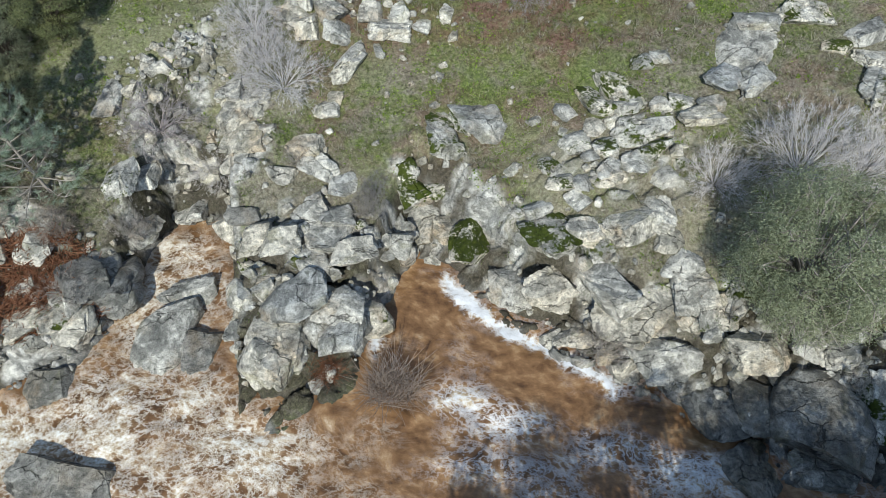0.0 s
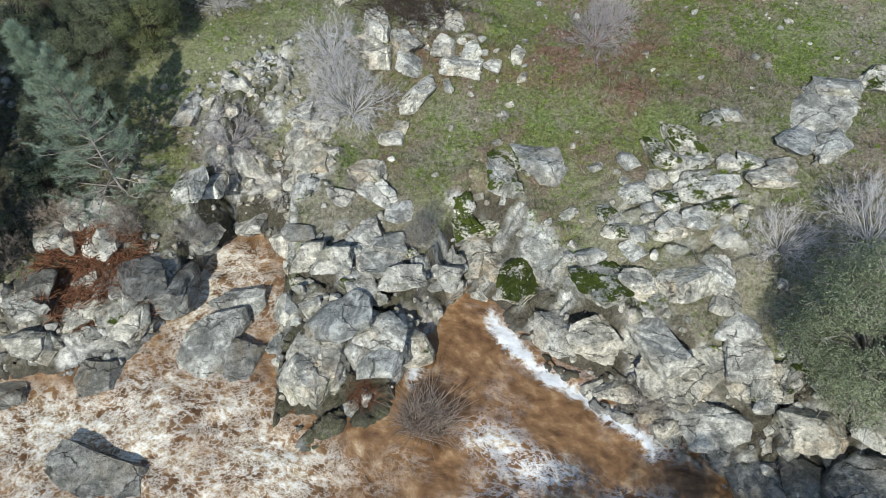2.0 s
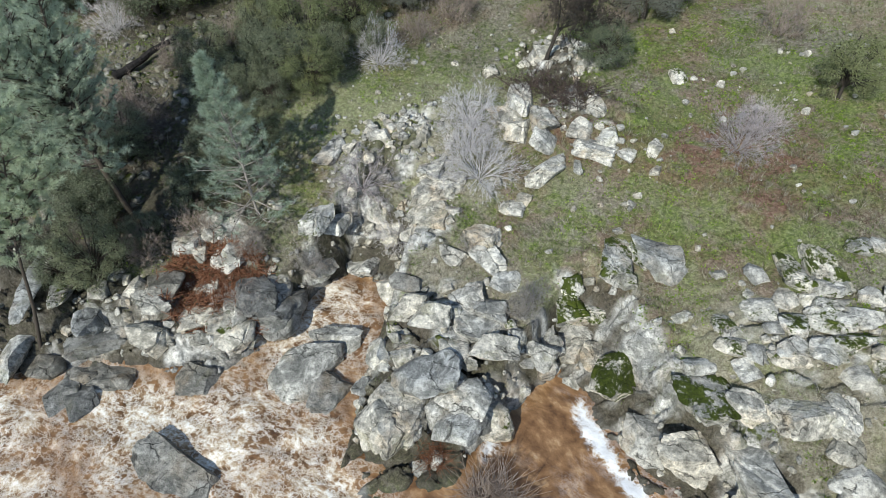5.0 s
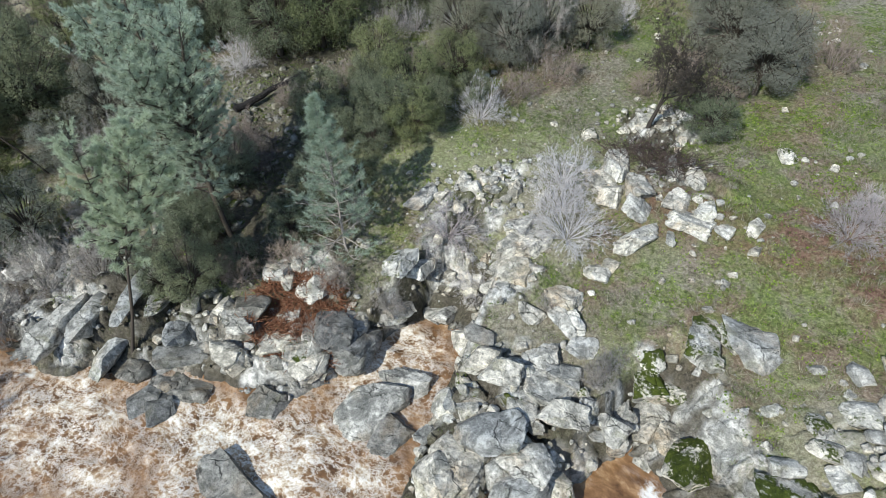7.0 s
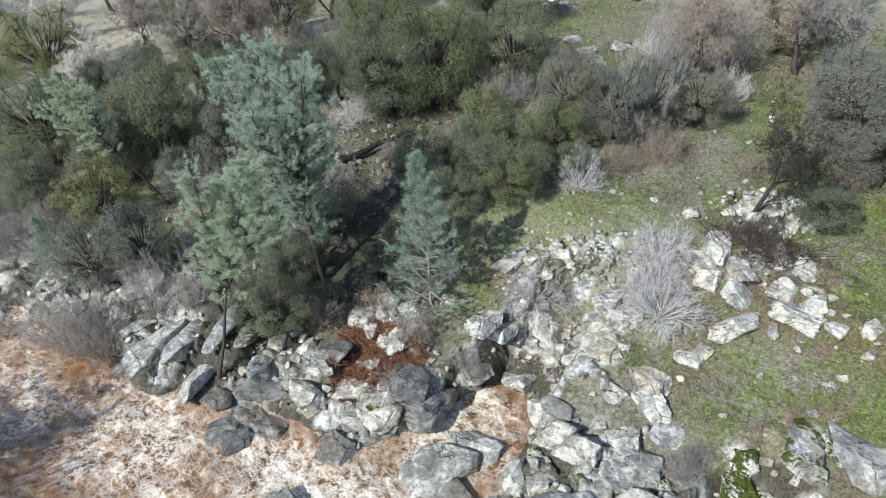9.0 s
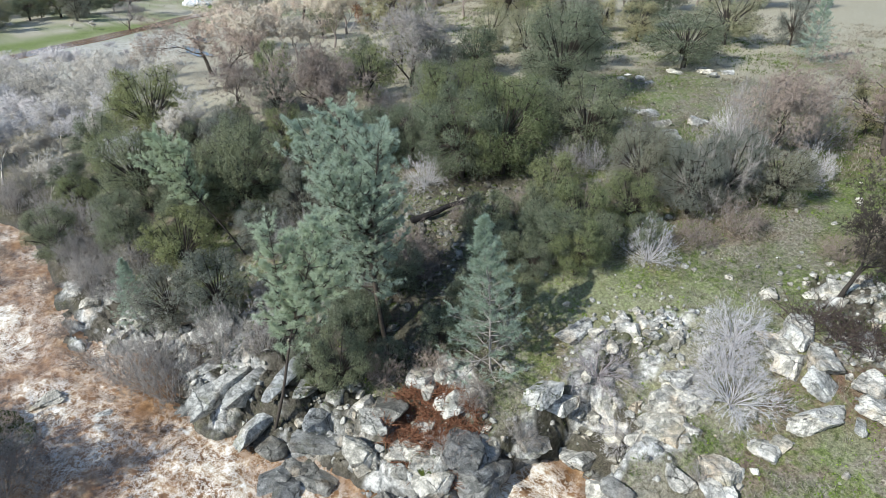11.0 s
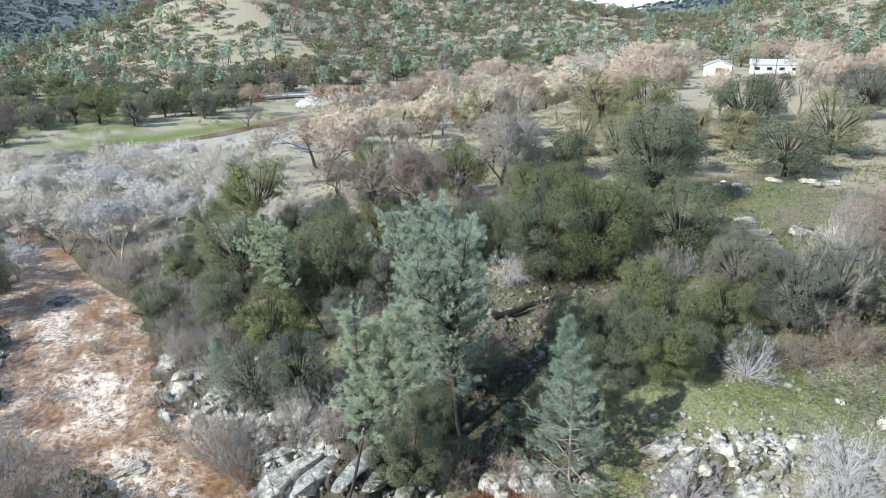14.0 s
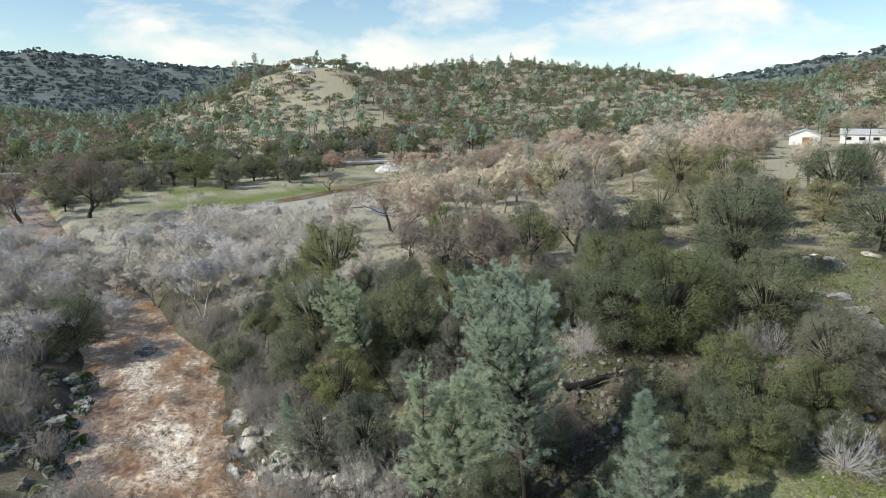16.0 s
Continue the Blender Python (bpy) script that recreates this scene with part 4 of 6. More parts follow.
SHORE_B = ((20.3, 11.1, 3.0, 3.6, 2.1, 0, 1), (17.8, 8.9, 3.6, 2.2, 1.7, 0, 0), (18.9, 13.8, 2.6, 2.0, 1.5, 0, 0), (8.5, 14.1, 1.7, 1.1, 0.9, 0, 0), (6.8, 15.8, 2.4, 1.4, 1.1, 0, 0),
          (16.6, 12.6, 2.1, 2.1, 1.5, -10, 4), (-5.8, 32.3, 2.0, 4.4, 1.6, -10, 0), (-6.6, 34.5, 1.9, 3.0, 1.3, 0, 0), (-3.4, 34.4, 2.9, 2.3, 1.3, 0, 0), (-4.7, 35.8, 1.7, 2.5, 1.2, 0, 0),
          (-2.7, 35.7, 1.3, 2.2, 0.9, 0, 0), (-1.4, 34.7, 1.2, 1.3, 0.8, 0, 0), (0.2, 35.6, 0.9, 1.6, 0.6, 0, 0), (0.6, 34.0, 0.7, 1.0, 0.5, 0, 0))
SHORE_C = ((-4.0, 32.9, 0.8, 2.1, 0.6, 0, 0), (-7.1, 29.1, 1.6, 1.6, 1.1, 0, 0), (-6.6, 29.8, 1.0, 1.1, 0.7, 0, 0), (-8.6, 35.0, 1.7, 5.5, 1.4, 0, 0), (-9.8, 36.2, 1.9, 3.4, 1.4, 0, 0),
          (17.8, 32.0, 4.2, 4.1, 2.3, 20, 5), (22.2, 34.1, 3.7, 2.6, 1.3, 0, 1), (19.2, 33.7, 2.7, 2.6, 1.3, 0, 5), (23.3, 31.5, 1.8, 1.4, 0.7, 0, 2), (25.4, 32.3, 2.8, 1.8, 0.9, 10, 0),
          (25.1, 30.2, 2.3, 1.4, 0.7, 0, 0), (24.5, 28.1, 2.2, 3.2, 1.6, 0, 1), (11.8, 31.2, 1.4, 1.7, 1.0, 0, 2), (13.0, 31.4, 1.3, 1.4, 0.8, 0, 0))
CENTRE_A = ((-12.1, 29.0, 2.4, 4.4, 1.9, -30, 0), (-11.7, 27.1, 2.6, 2.6, 1.7, 0, 0), (-10.6, 27.8, 1.6, 1.6, 1.1, 0, 0), (-12.8, 30.5, 1.7, 3.5, 1.3, 0, 0), (-8.0, 26.6, 2.3, 2.2, 1.5, -30, 0),
          (-7.4, 25.3, 2.6, 1.8, 1.2, -30, 0), (-5.8, 24.0, 1.6, 2.2, 1.1, -10, 0), (-9.4, 24.7, 1.9, 1.5, 1.1, 0, 0), (-7.6, 22.4, 2.2, 2.4, 1.6, 0, 0), (-5.9, 22.1, 2.2, 1.7, 1.3, 0, 0),
          (-6.2, 20.7, 3.1, 2.2, 1.7, 0, 0), (-5.0, 19.6, 2.8, 2.2, 1.6, 0, 0), (-6.9, 19.1, 2.8, 2.2, 1.6, 0, 0), (-8.8, 20.1, 2.2, 2.3, 1.5, 0, 0))
CENTRE_B = ((-10.3, 20.5, 1.9, 2.5, 1.3, 0, 0), (-11.3, 22.4, 2.3, 1.3, 0.9, 0, 4), (-16.2, 24.9, 1.7, 1.7, 1.2, 0, 0), (-15.4, 25.2, 1.3, 2.0, 1.0, 0, 0), (-18.1, 23.1, 2.5, 2.1, 1.5, 0, 0),
          (-17.8, 25.4, 1.7, 2.1, 1.2, 0, 0), (-18.3, 24.1, 1.6, 2.7, 1.2, 0, 1), (-20.2, 29.5, 1.8, 3.6, 1.4, 0, 0), (-18.8, 19.3, 2.8, 4.2, 2.2, 0, 4), (-19.5, 19.7, 2.4, 3.3, 1.7, 0, 4),
          (-8.7, 14.7, 3.4, 4.6, 2.7, 0, 0), (-7.9, 17.0, 3.7, 2.8, 2.1, 0, 5), (-5.6, 16.7, 2.7, 2.4, 1.9, 0, 0), (-5.4, 15.3, 2.4, 2.0, 1.6, 0, 5))
CENTRE_C = ((-15.4, 16.9, 2.9, 6.7, 2.2, -10, 5), (-13.4, 16.1, 2.0, 3.8, 1.5, -15, 4), (-14.8, 19.5, 3.2, 2.1, 1.6, 0, 5), (-20.8, 13.8, 2.6, 2.5, 1.8, 0, 4), (-9.5, 18.4, 1.4, 1.0, 0.7, 0, 0),
          (-18.0, 8.8, 6.2, 2.8, 1.8, -10, 4), (-22.6, 20.4, 2.0, 1.7, 1.1, 0, 0), (-22.9, 18.6, 1.8, 1.8, 1.2, 0, 0))
WEST_A = ((-34.9, 10.6, 2.1, 10.1, 1.6, 12, 5), (-33.8, 12.1, 2.0, 8.9, 1.6, 17, 5), (-31.4, 11.7, 1.9, 7.4, 1.5, 22, 5), (-31.9, 14.1, 1.8, 5.7, 1.4, 27, 5), (-30.3, 14.5, 1.4, 3.6, 1.1, 22, 0),
          (-32.0, 15.9, 1.1, 3.3, 0.9, 37, 0), (-38.1, 10.7, 1.8, 4.3, 1.4, 7, 0), (-41.2, 10.5, 2.1, 1.7, 1.0, 37, 0), (-28.1, 14.1, 2.6, 3.0, 1.8, 37, 5), (-27.4, 13.5, 3.4, 1.9, 1.3, 37, 0),
          (-27.5, 11.6, 2.6, 2.0, 1.4, 37, 0), (-25.9, 12.2, 3.0, 2.8, 2.0, 37, 4), (-27.4, 10.2, 2.2, 3.6, 1.7, 37, 4), (-26.0, 10.4, 1.8, 2.9, 1.4, 37, 4))
WEST_B = ((-29.6, 11.1, 2.6, 2.0, 1.4, 37, 0), (-25.7, 15.1, 0.9, 2.5, 0.7, 37, 0), (-24.8, 16.0, 2.2, 1.9, 1.3, 37, 0), (-25.1, 17.4, 2.5, 3.0, 1.8, 37, 4), (-22.2, 16.5, 3.2, 1.8, 1.3, 37, 0),
          (-24.3, 20.0, 1.0, 1.9, 0.8, 37, 0), (-22.4, 20.7, 1.3, 1.9, 0.9, 37, 0), (-19.6, 18.9, 2.4, 2.8, 1.7, 37, 4), (-18.6, 19.2, 2.4, 3.8, 1.9, 37, 4), (-18.1, 22.6, 2.1, 1.9, 1.4, 37, 0),
          (-47.9, 12.4, 1.3, 4.1, 1.0, 37, 0), (-40.7, 13.4, 1.6, 1.5, 0.9, 37, 0), (-38.3, 19.5, 1.6, 3.2, 1.2, 37, 0), (-36.2, 20.1, 2.1, 3.9, 1.5, 37, 0))
WEST_C = ((-9.2, 37.3, 1.9, 7.1, 1.5, 17, 0), (-9.5, 35.3, 1.8, 6.6, 1.4, 52, 0), (-7.3, 36.0, 1.8, 4.9, 1.4, 37, 0), (-12.5, 40.4, 1.2, 1.6, 0.8, 37, 1), (-31.4, 58.4, 2.8, 3.2, 1.6, 37, 1),
          (0.5, 43.2, 1.3, 1.5, 0.7, 37, 1))
FAR_A = ((-62.6, -10.6, 2.5, 2.9, 1.3, 64, 2), (-60.2, -11.4, 2.0, 2.5, 1.1, 64, 3), (-65.2, -9.4, 1.9, 2.3, 1.0, 64, 1), (-69.4, -8.0, 2.6, 3.6, 1.5, 64, 2), (-61.3, -7.5, 1.7, 3.1, 1.2, 64, 3),
          (-68.2, -7.3, 1.5, 2.1, 0.9, 64, 2), (-76.2, -9.2, 1.7, 1.7, 0.7, 64, 0), (-74.6, -10.4, 1.2, 1.6, 0.6, 64, 4), (-74.4, -8.4, 1.2, 1.7, 0.7, 64, 0), (-83.0, -1.0, 2.9, 2.8, 1.1, 64, 4),
          (-81.8, 0.9, 2.2, 2.0, 0.8, 64, 4), (-83.4, -2.2, 1.5, 1.7, 0.7, 64, 4), (-59.1, -12.0, 1.9, 2.3, 1.1, 64, 2), (-57.1, -9.6, 1.9, 2.1, 1.0, 64, 3))
FAR_B = ((-54.0, 7.3, 2.0, 1.7, 0.8, 64, 0), (-57.5, 6.9, 1.4, 2.0, 1.0, 64, 0), (-52.9, 9.0, 2.0, 2.0, 1.0, 64, 0), (-54.6, 8.3, 1.2, 1.3, 0.7, 64, 0), (-54.0, 9.8, 1.5, 1.9, 0.9, 64, 0),
          (-50.9, 10.1, 1.4, 1.6, 0.8, 64, 0), (-58.2, -3.2, 1.7, 1.2, 0.6, 64, 4), (-63.0, 0.3, 1.1, 0.9, 0.4, 64, 4), (-72.9, -6.0, 1.5, 1.7, 0.7, 64, 4))
HILL_A = ((-40.5, 82.5, 2.4, 1.8, 0.9, 20, 0), (-38.8, 81.6, 2.0, 1.5, 0.8, 70, 1), (-42.0, 84.0, 1.7, 1.3, 0.7, 10, 0), (-38.2, 84.5, 2.0, 1.5, 0.7, 50, 0), (-43.5, 80.0, 2.4, 1.8, 0.7, 0, 0), (-36.5, 63.0, 2.6, 2.0, 1.4, 30, 1), (-34.0, 61.5, 2.4, 2.0, 1.3, 60, 0), (-38.5, 62.0, 2.6, 2.0, 1.0, 10, 1), (-31.5, 64.0, 2.4, 1.8, 1.0, 0, 0),
          (-45.0, 74.0, 1.6, 1.2, 0.6, 0, 0), (-46.5, 72.0, 1.2, 1.0, 0.5, 40, 0), (-43.0, 73.0, 1.3, 1.0, 0.5, 80, 0), (-47.5, 75.0, 1.0, 0.8, 0.4, 0, 0))
LEFT_A = ((-43.7, -2.6, 4.6, 4.1, 2.4, 53, 3), (-41.6, -1.2, 3.0, 3.2, 1.9, 53, 2), (-44.4, 1.3, 2.6, 1.8, 1.1, 53, 0), (-40.5, 3.9, 1.5, 1.0, 0.6, 53, 0), (-41.6, -3.6, 3.5, 3.2, 1.9, 53, 3),
          (-46.2, 8.8, 2.5, 1.5, 0.8, 53, 0), (-45.3, 12.2, 2.1, 2.0, 1.1, 53, 0), (-48.7, 12.3, 1.7, 1.7, 0.9, 53, 4), (-41.7, 12.0, 2.3, 1.5, 0.9, 53, 0), (-42.4, 10.8, 1.8, 1.2, 0.7, 53, 0))
ALL_ROCKS = POOL_A + POOL_B + POOL_C + POOL_D + SHORE_A + SHORE_B + SHORE_C + CENTRE_A + CENTRE_B + CENTRE_C + WEST_A + WEST_B + WEST_C + FAR_A + FAR_B + LEFT_A + HILL_A
LOOKS = [mat_rock(), mat_rock("granite_part_mossy", 0.45), mat_rock("granite_mossy", 0.7), mat_rock("granite_deep_moss", 0.95),
         mat_rock("granite_wet", 0.0, (0.46, 0.465, 0.465), 0.4), mat_rock("granite_slab", 0.0, (0.78, 0.8, 0.82), 0.7)]
WORDS = ("angular pale grey granite boulder on the bank", "grey granite boulder with patches of green moss", "granite boulder half covered in green moss",
         "granite boulder thickly capped with dark green moss", "smooth dark wet granite boulder at the water", "long grey granite slab sloping to the river")
blocky = [rock_mesh("boulder", 100 + k, LOOKS[0], 4.5, 15, 4, 0.09, k % 2) for k in range(14)]
split_rocks = [rock_mesh("boulder", 150 + k, LOOKS[0], 5.0, 20, 5, 0.085, 2 + k % 3) for k in range(14)]
round_rocks = [rock_mesh("boulder", 130 + k, LOOKS[0], 2.8, 9, 4, 0.1, k % 3, 40) for k in range(8)]
rng = random.Random(3)
taken = []
for x, y, ln, dp, ht, turn, kind in ALL_ROCKS:
    if 2 < x < 11 and kind in (0, 1, 5) and y < 20:
        y = max(y, float(np.interp(x, SHORE_X, SHORE_Y)) + 0.38 * dp - 0.1)
    if -30.5 < x < -22 and y < 15.5 and kind == 0:
        kind = 4 if ln > 2.4 else 1
    if kind == 5 and x < -25:
        ln *= 0.72
    me = rng.choice(round_rocks if kind == 4 else split_rocks if max(ln, dp) > 2.0 and kind != 5 else blocky)
    ob = new("boulder", me)
    ob.material_slots[0].link = "OBJECT"
    ob.material_slots[0].material = LOOKS[kind]
    z = max(ground_at(x, y), -0.35)
    ht = min(0.85 * ln, 2.3) if kind == 3 else min(ht, 0.4 * max(ln, dp), 1.9)
    low = 0.05 if max(ln, dp) > 3.2 and kind != 3 else 0.2
    ht = min(ht, 0.9) if kind == 5 and y > 27 else ht
    ob.matrix_world = pose(x, y, z + ht * low, rng.uniform(-9, 9), rng.uniform(-9, 9), turn + rng.choice((0, 180))) @ Matrix.Diagonal((ln * 1.04, min(dp, ln * (3.8 if kind == 5 and x < -25 else 1.7)) * 1.04, ht, 1))
    tagged(ob, WORDS[kind], "boulder", "river bank boulders")
    taken.append((x, y, 0.42 * max(ln, dp)))


def scatter(name, label, protos, mat, places, sizes, turns, seed, squash=(0.55, 1.0), sink=0.25, slim=(0.55, 1.0)):
    """Many stones joined into one mesh, each set into the ground."""
    r = np.random.default_rng(seed)
    vs, fs, n0 = [], [], 0
    z = land(places[:, 0], places[:, 1])[0]
    rise = [(height(places[:, 0] + 1.5 * a, places[:, 1] + 1.5 * b)[0] - height(places[:, 0] - 1.5 * a, places[:, 1] - 1.5 * b)[0]) / 3.0 for a, b in ((1, 0), (0, 1))]
    for k in range(len(places)):
        v0, f0 = protos[r.integers(len(protos))]
        s = sizes[k]
        hgt = s * r.uniform(*squash)
        m = np.array(Euler((0.8 * math.atan(rise[1][k]) + r.normal() * 0.1, -0.8 * math.atan(rise[0][k]) + r.normal() * 0.1, 0)).to_matrix() @ Euler((0, 0, turns[k])).to_matrix()) @ np.diag((s, s * r.uniform(*slim), hgt))
        vs.append(v0 @ m.T + (places[k, 0], places[k, 1], z[k] + hgt * (0.5 - sink) - hgt * 0.2))
        fs.append(f0 + n0)
        n0 += len(v0)
    me = mesh_of(name, np.concatenate(vs), np.concatenate(fs), mat)
    return tagged(new(name, me), label, "stones", kind="stuff")


def proto_arrays(seed, blocky, cuts, detail, rough):
    me = rock_mesh("stone", seed, LOOKS[0], blocky, cuts, detail, rough)
    v = np.array([p.co[:] for p in me.vertices])
    f = np.array([p.vertices[:] for p in me.polygons])
    bpy.data.meshes.remove(me)
    return v, f


RUBBLE = mat_rock("broken_granite", 0.0, (0.86, 0.85, 0.82), 0.85, "island")
chunks = [proto_arrays(200 + k, 4.5, 14, 3, 0.07) for k in range(14)]
pebbles = [proto_arrays(230 + k, 3.4, 10, 2, 0.06) for k in range(10)]
r = np.random.default_rng(8)
spots = np.stack(np.meshgrid(np.arange(-50, 30, 0.7), np.arange(4, 48, 0.7)), -1).reshape(-1, 2)
spots = spots + r.uniform(-0.4, 0.4, spots.shape)
z, d, ds, rk = land(spots[:, 0], spots[:, 1])
ok = (rk + 0.5 * (r.random(len(spots)) - 0.5) > 0.64) & (d > -0.2) & (spots[:, 0] > -50)
for bx, by, br in taken:
    ok &= np.hypot(spots[:, 0] - bx, spots[:, 1] - by) > br
spots = spots[ok]
sizes = np.exp(r.normal(-0.5, 0.6, len(spots))).clip(0.22, 2.4) * 1.15
turns = radians(28) + r.normal(0, 0.35, len(spots)) + (r.random(len(spots)) < 0.3) * 1.5
large = np.argsort(-sizes)[:190]
for k in large:
    x, y = float(spots[k, 0]), float(spots[k, 1])
    s, ht = float(sizes[k]), float(sizes[k]) * r.uniform(0.5, 0.8)
    ob = new("boulder", blocky[int(r.integers(len(blocky)))])
    ob.material_slots[0].link = "OBJECT"
    ob.material_slots[0].material = LOOKS[1 if r.random() < 0.15 and y > 15 else 0]
    ob.matrix_world = pose(x, y, ground_at(x, y) + ht * 0.12, 14 + r.normal() * 6, r.normal() * 6, math.degrees(turns[k])) @ Matrix.Diagonal((s, s * r.uniform(0.6, 1.0), ht, 1))
    tagged(ob, WORDS[0], "boulder", "river bank boulders")
rest = np.setdiff1d(np.arange(len(spots)), large)
spots, sizes, turns = spots[rest], sizes[rest], turns[rest]
scatter("broken_bedrock", "jumbled angular grey granite blocks along the river bank", chunks, RUBBLE, spots, sizes, turns, 9)

# dark mossy rocks on the far bank
m = 60
spots = np.stack([r.uniform(-82, -44, m), np.zeros(m)], 1)
spots[:, 1] = np.interp(spots[:, 0], SOUTH_X, SOUTH_Y) - r.uniform(-0.6, 6.5, m) ** 1.0
scatter("far_bank_rocks", "dark mossy granite rocks along the far bank", chunks, mat_rock("far_bank_granite", 0.75, (0.6, 0.6, 0.58), 0.8, "island"), spots, np.exp(r.normal(0.1, 0.45, m)) * 1.2, r.uniform(0, 6.28, m), 12)

# loose stones on the slopes
n = 24000
places = np.stack([r.uniform(-60, 32, n), r.uniform(8, 66, n)], 1)
z, d, ds, rk = land(places[:, 0], places[:, 1])
dens = 0.04 + 1.0 * oval(places[:, 0], places[:, 1], -15.5, 32, 4.0, 3.6) + 0.6 * oval(places[:, 0], places[:, 1], -35, 31, 7, 8) + 0.3 * rk + 0.35 * oval(places[:, 0], places[:, 1], -23, 19, 4, 3) + 0.12 * ease(0.5, 0.65, fbm(places[:, 0] / 4, places[:, 1] / 4, 75))
ok = (r.random(n) < dens) & (d > 0.3)
places = places[ok][:5200]
sizes = 0.14 + 0.5 * r.random(len(places)) ** 2.2
# stones on the shaded slope get a darker material of their own
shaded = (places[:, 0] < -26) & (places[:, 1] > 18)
sizes = np.where(shaded, sizes * 1.5, sizes)
for k in np.flatnonzero(~shaded)[np.argsort(-sizes[~shaded])[:220]]:
    x, y, g = float(places[k, 0]), float(places[k, 1]), float(sizes[k]) * 1.1
    ob = new("stone", blocky[int(r.integers(len(blocky)))])
    ob.matrix_world = pose(x, y, ground_at(x, y) + 0.1 * g, r.normal() * 12, r.normal() * 12, r.uniform(0, 360)) @ Matrix.Diagonal((g, g * r.uniform(0.6, 1.0), g * r.uniform(0.45, 0.75), 1))
    tagged(ob, "loose pale grey granite stone lying on the slope", "stone", "loose stones on the slope")
    shaded[k], sizes[k] = True, 0.0
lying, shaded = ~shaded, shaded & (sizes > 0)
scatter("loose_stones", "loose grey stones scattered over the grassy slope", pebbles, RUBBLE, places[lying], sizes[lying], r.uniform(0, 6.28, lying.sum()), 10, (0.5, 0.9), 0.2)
# moss plus a halved stone tone that paints in the slope's shade
scatter("mossy_stones", "mossy stones tumbled down the shaded slope, the shade darkened into their colour", pebbles, mat_rock("mossy_scree_in_shade", 0.55, (0.5, 0.49, 0.46), 0.9, "island"), places[shaded], sizes[shaded], r.uniform(0, 6.28, shaded.sum()), 11, (0.5, 0.9), 0.2)


# ---- grass and litter ----
def tufts(name, label, mat, n, height_of, width, blades, chance, seed, lean=0.5, box=(-50, 30, 8, 66), clump=0.07):
    """Blades in tufts; lean: how far they spread from the upright."""
    g = np.random.default_rng(seed)
    p = np.stack([g.uniform(box[0], box[1], n), g.uniform(box[2], box[3], n)], 1)
    z, d, ds, rk = land(p[:, 0], p[:, 1])
    ok = (g.random(n) < chance(p[:, 0], p[:, 1], d, rk)) & (d > 1.0)
    p, z = p[ok], z[ok]
    tall = np.repeat(height_of * g.uniform(0.55, 1.4, len(p)), blades)
    p = np.repeat(np.column_stack([p, z]), blades, 0)
    off = g.normal(0, clump, (len(p), 2))
    p[:, :2] += off
    h = (tall * g.uniform(0.5, 1.25, len(p)))[:, None]
    t = g.normal(size=(len(p), 3)) * lean * 0.6
    t[:, :2] += off / clump * lean * 0.5
    t[:, 2] = 1
    t /= np.linalg.norm(t, axis=1, keepdims=True)
    e = np.column_stack([g.normal(size=(len(p), 2)), np.zeros(len(p))])
    e /= np.linalg.norm(e, axis=1, keepdims=True)
    v = np.stack([p - e * width / 2, p + e * width / 2, p + t * h], 1).reshape(-1, 3)
    me = mesh_of(name, v, np.arange(len(v)).reshape(-1, 3), mat)
    return tagged(new(name, me), label, "grass", kind="stuff")


def forbs(name, label, mat, n, size, chance, seed, box=(-50, 30, 8, 66)):
    """Low leafy plants hugging the ground."""
    g = np.random.default_rng(seed)
    p = np.stack([g.uniform(box[0], box[1], n), g.uniform(box[2], box[3], n)], 1)
    z, d, ds, rk = land(p[:, 0], p[:, 1])
    ok = (g.random(n) < chance(p[:, 0], p[:, 1], d, rk)) & (d > 0.8)
    p = np.repeat(np.column_stack([p[ok], z[ok] + 0.05]), 5, 0)
    p += g.normal(0, 1, p.shape) * (0.12, 0.12, 0.03)
    v, f = leaves(g, p, size, 1.6, np.tile((0.0, -0.2, 1.0), (len(p), 1)))
    return tagged(new(name, mesh_of(name, v, f, mat)), label, "plants", kind="stuff")


GRASS = mat_leaf("green_grass", (0.06, 0.085, 0.022), (0.14, 0.19, 0.05), (0.27, 0.34, 0.1), 0.7)
FORB = mat_leaf("green_forbs", (0.09, 0.15, 0.02), (0.17, 0.26, 0.035), (0.3, 0.4, 0.075), 0.7)
STRAW = mat_leaf("dry_grass", (0.16, 0.135, 0.095), (0.34, 0.3, 0.225), (0.56, 0.52, 0.42), 0.8)
WEED = mat_leaf("brown_weeds", (0.05, 0.032, 0.025), (0.14, 0.09, 0.066), (0.28, 0.2, 0.155), 0.8)
GREEN_SPOTS = ((-1.5, 30.5, 4, 2), (-3, 40, 6, 2.5), (12, 31, 4, 2), (3, 24, 2, 2), (18, 37, 7, 3), (6.5, 30.5, 2, 1.2), (14, 37, 5, 3), (4, 47, 9, 5), (9, 42, 8, 3), (-4.5, 28.5, 2.5, 1.4), (-3, 45, 5, 4), (10.5, 19.6, 1.6, 0.8), (3.5, 28, 2, 1.5), (13, 25, 2, 2))
WEED_SPOTS = ((7, 35, 6, 2.2), (4, 33.5, 4, 2), (-3.5, 35.5, 4, 2.2), (12, 33, 3, 1.5), (-7, 39, 4, 2), (-27, 22, 6, 2.5), (2.5, 30, 2.5, 1.5))


def spots_of(x, y, rows):
    return np.clip(sum(oval(x, y, *q) for q in rows), 0, 1)


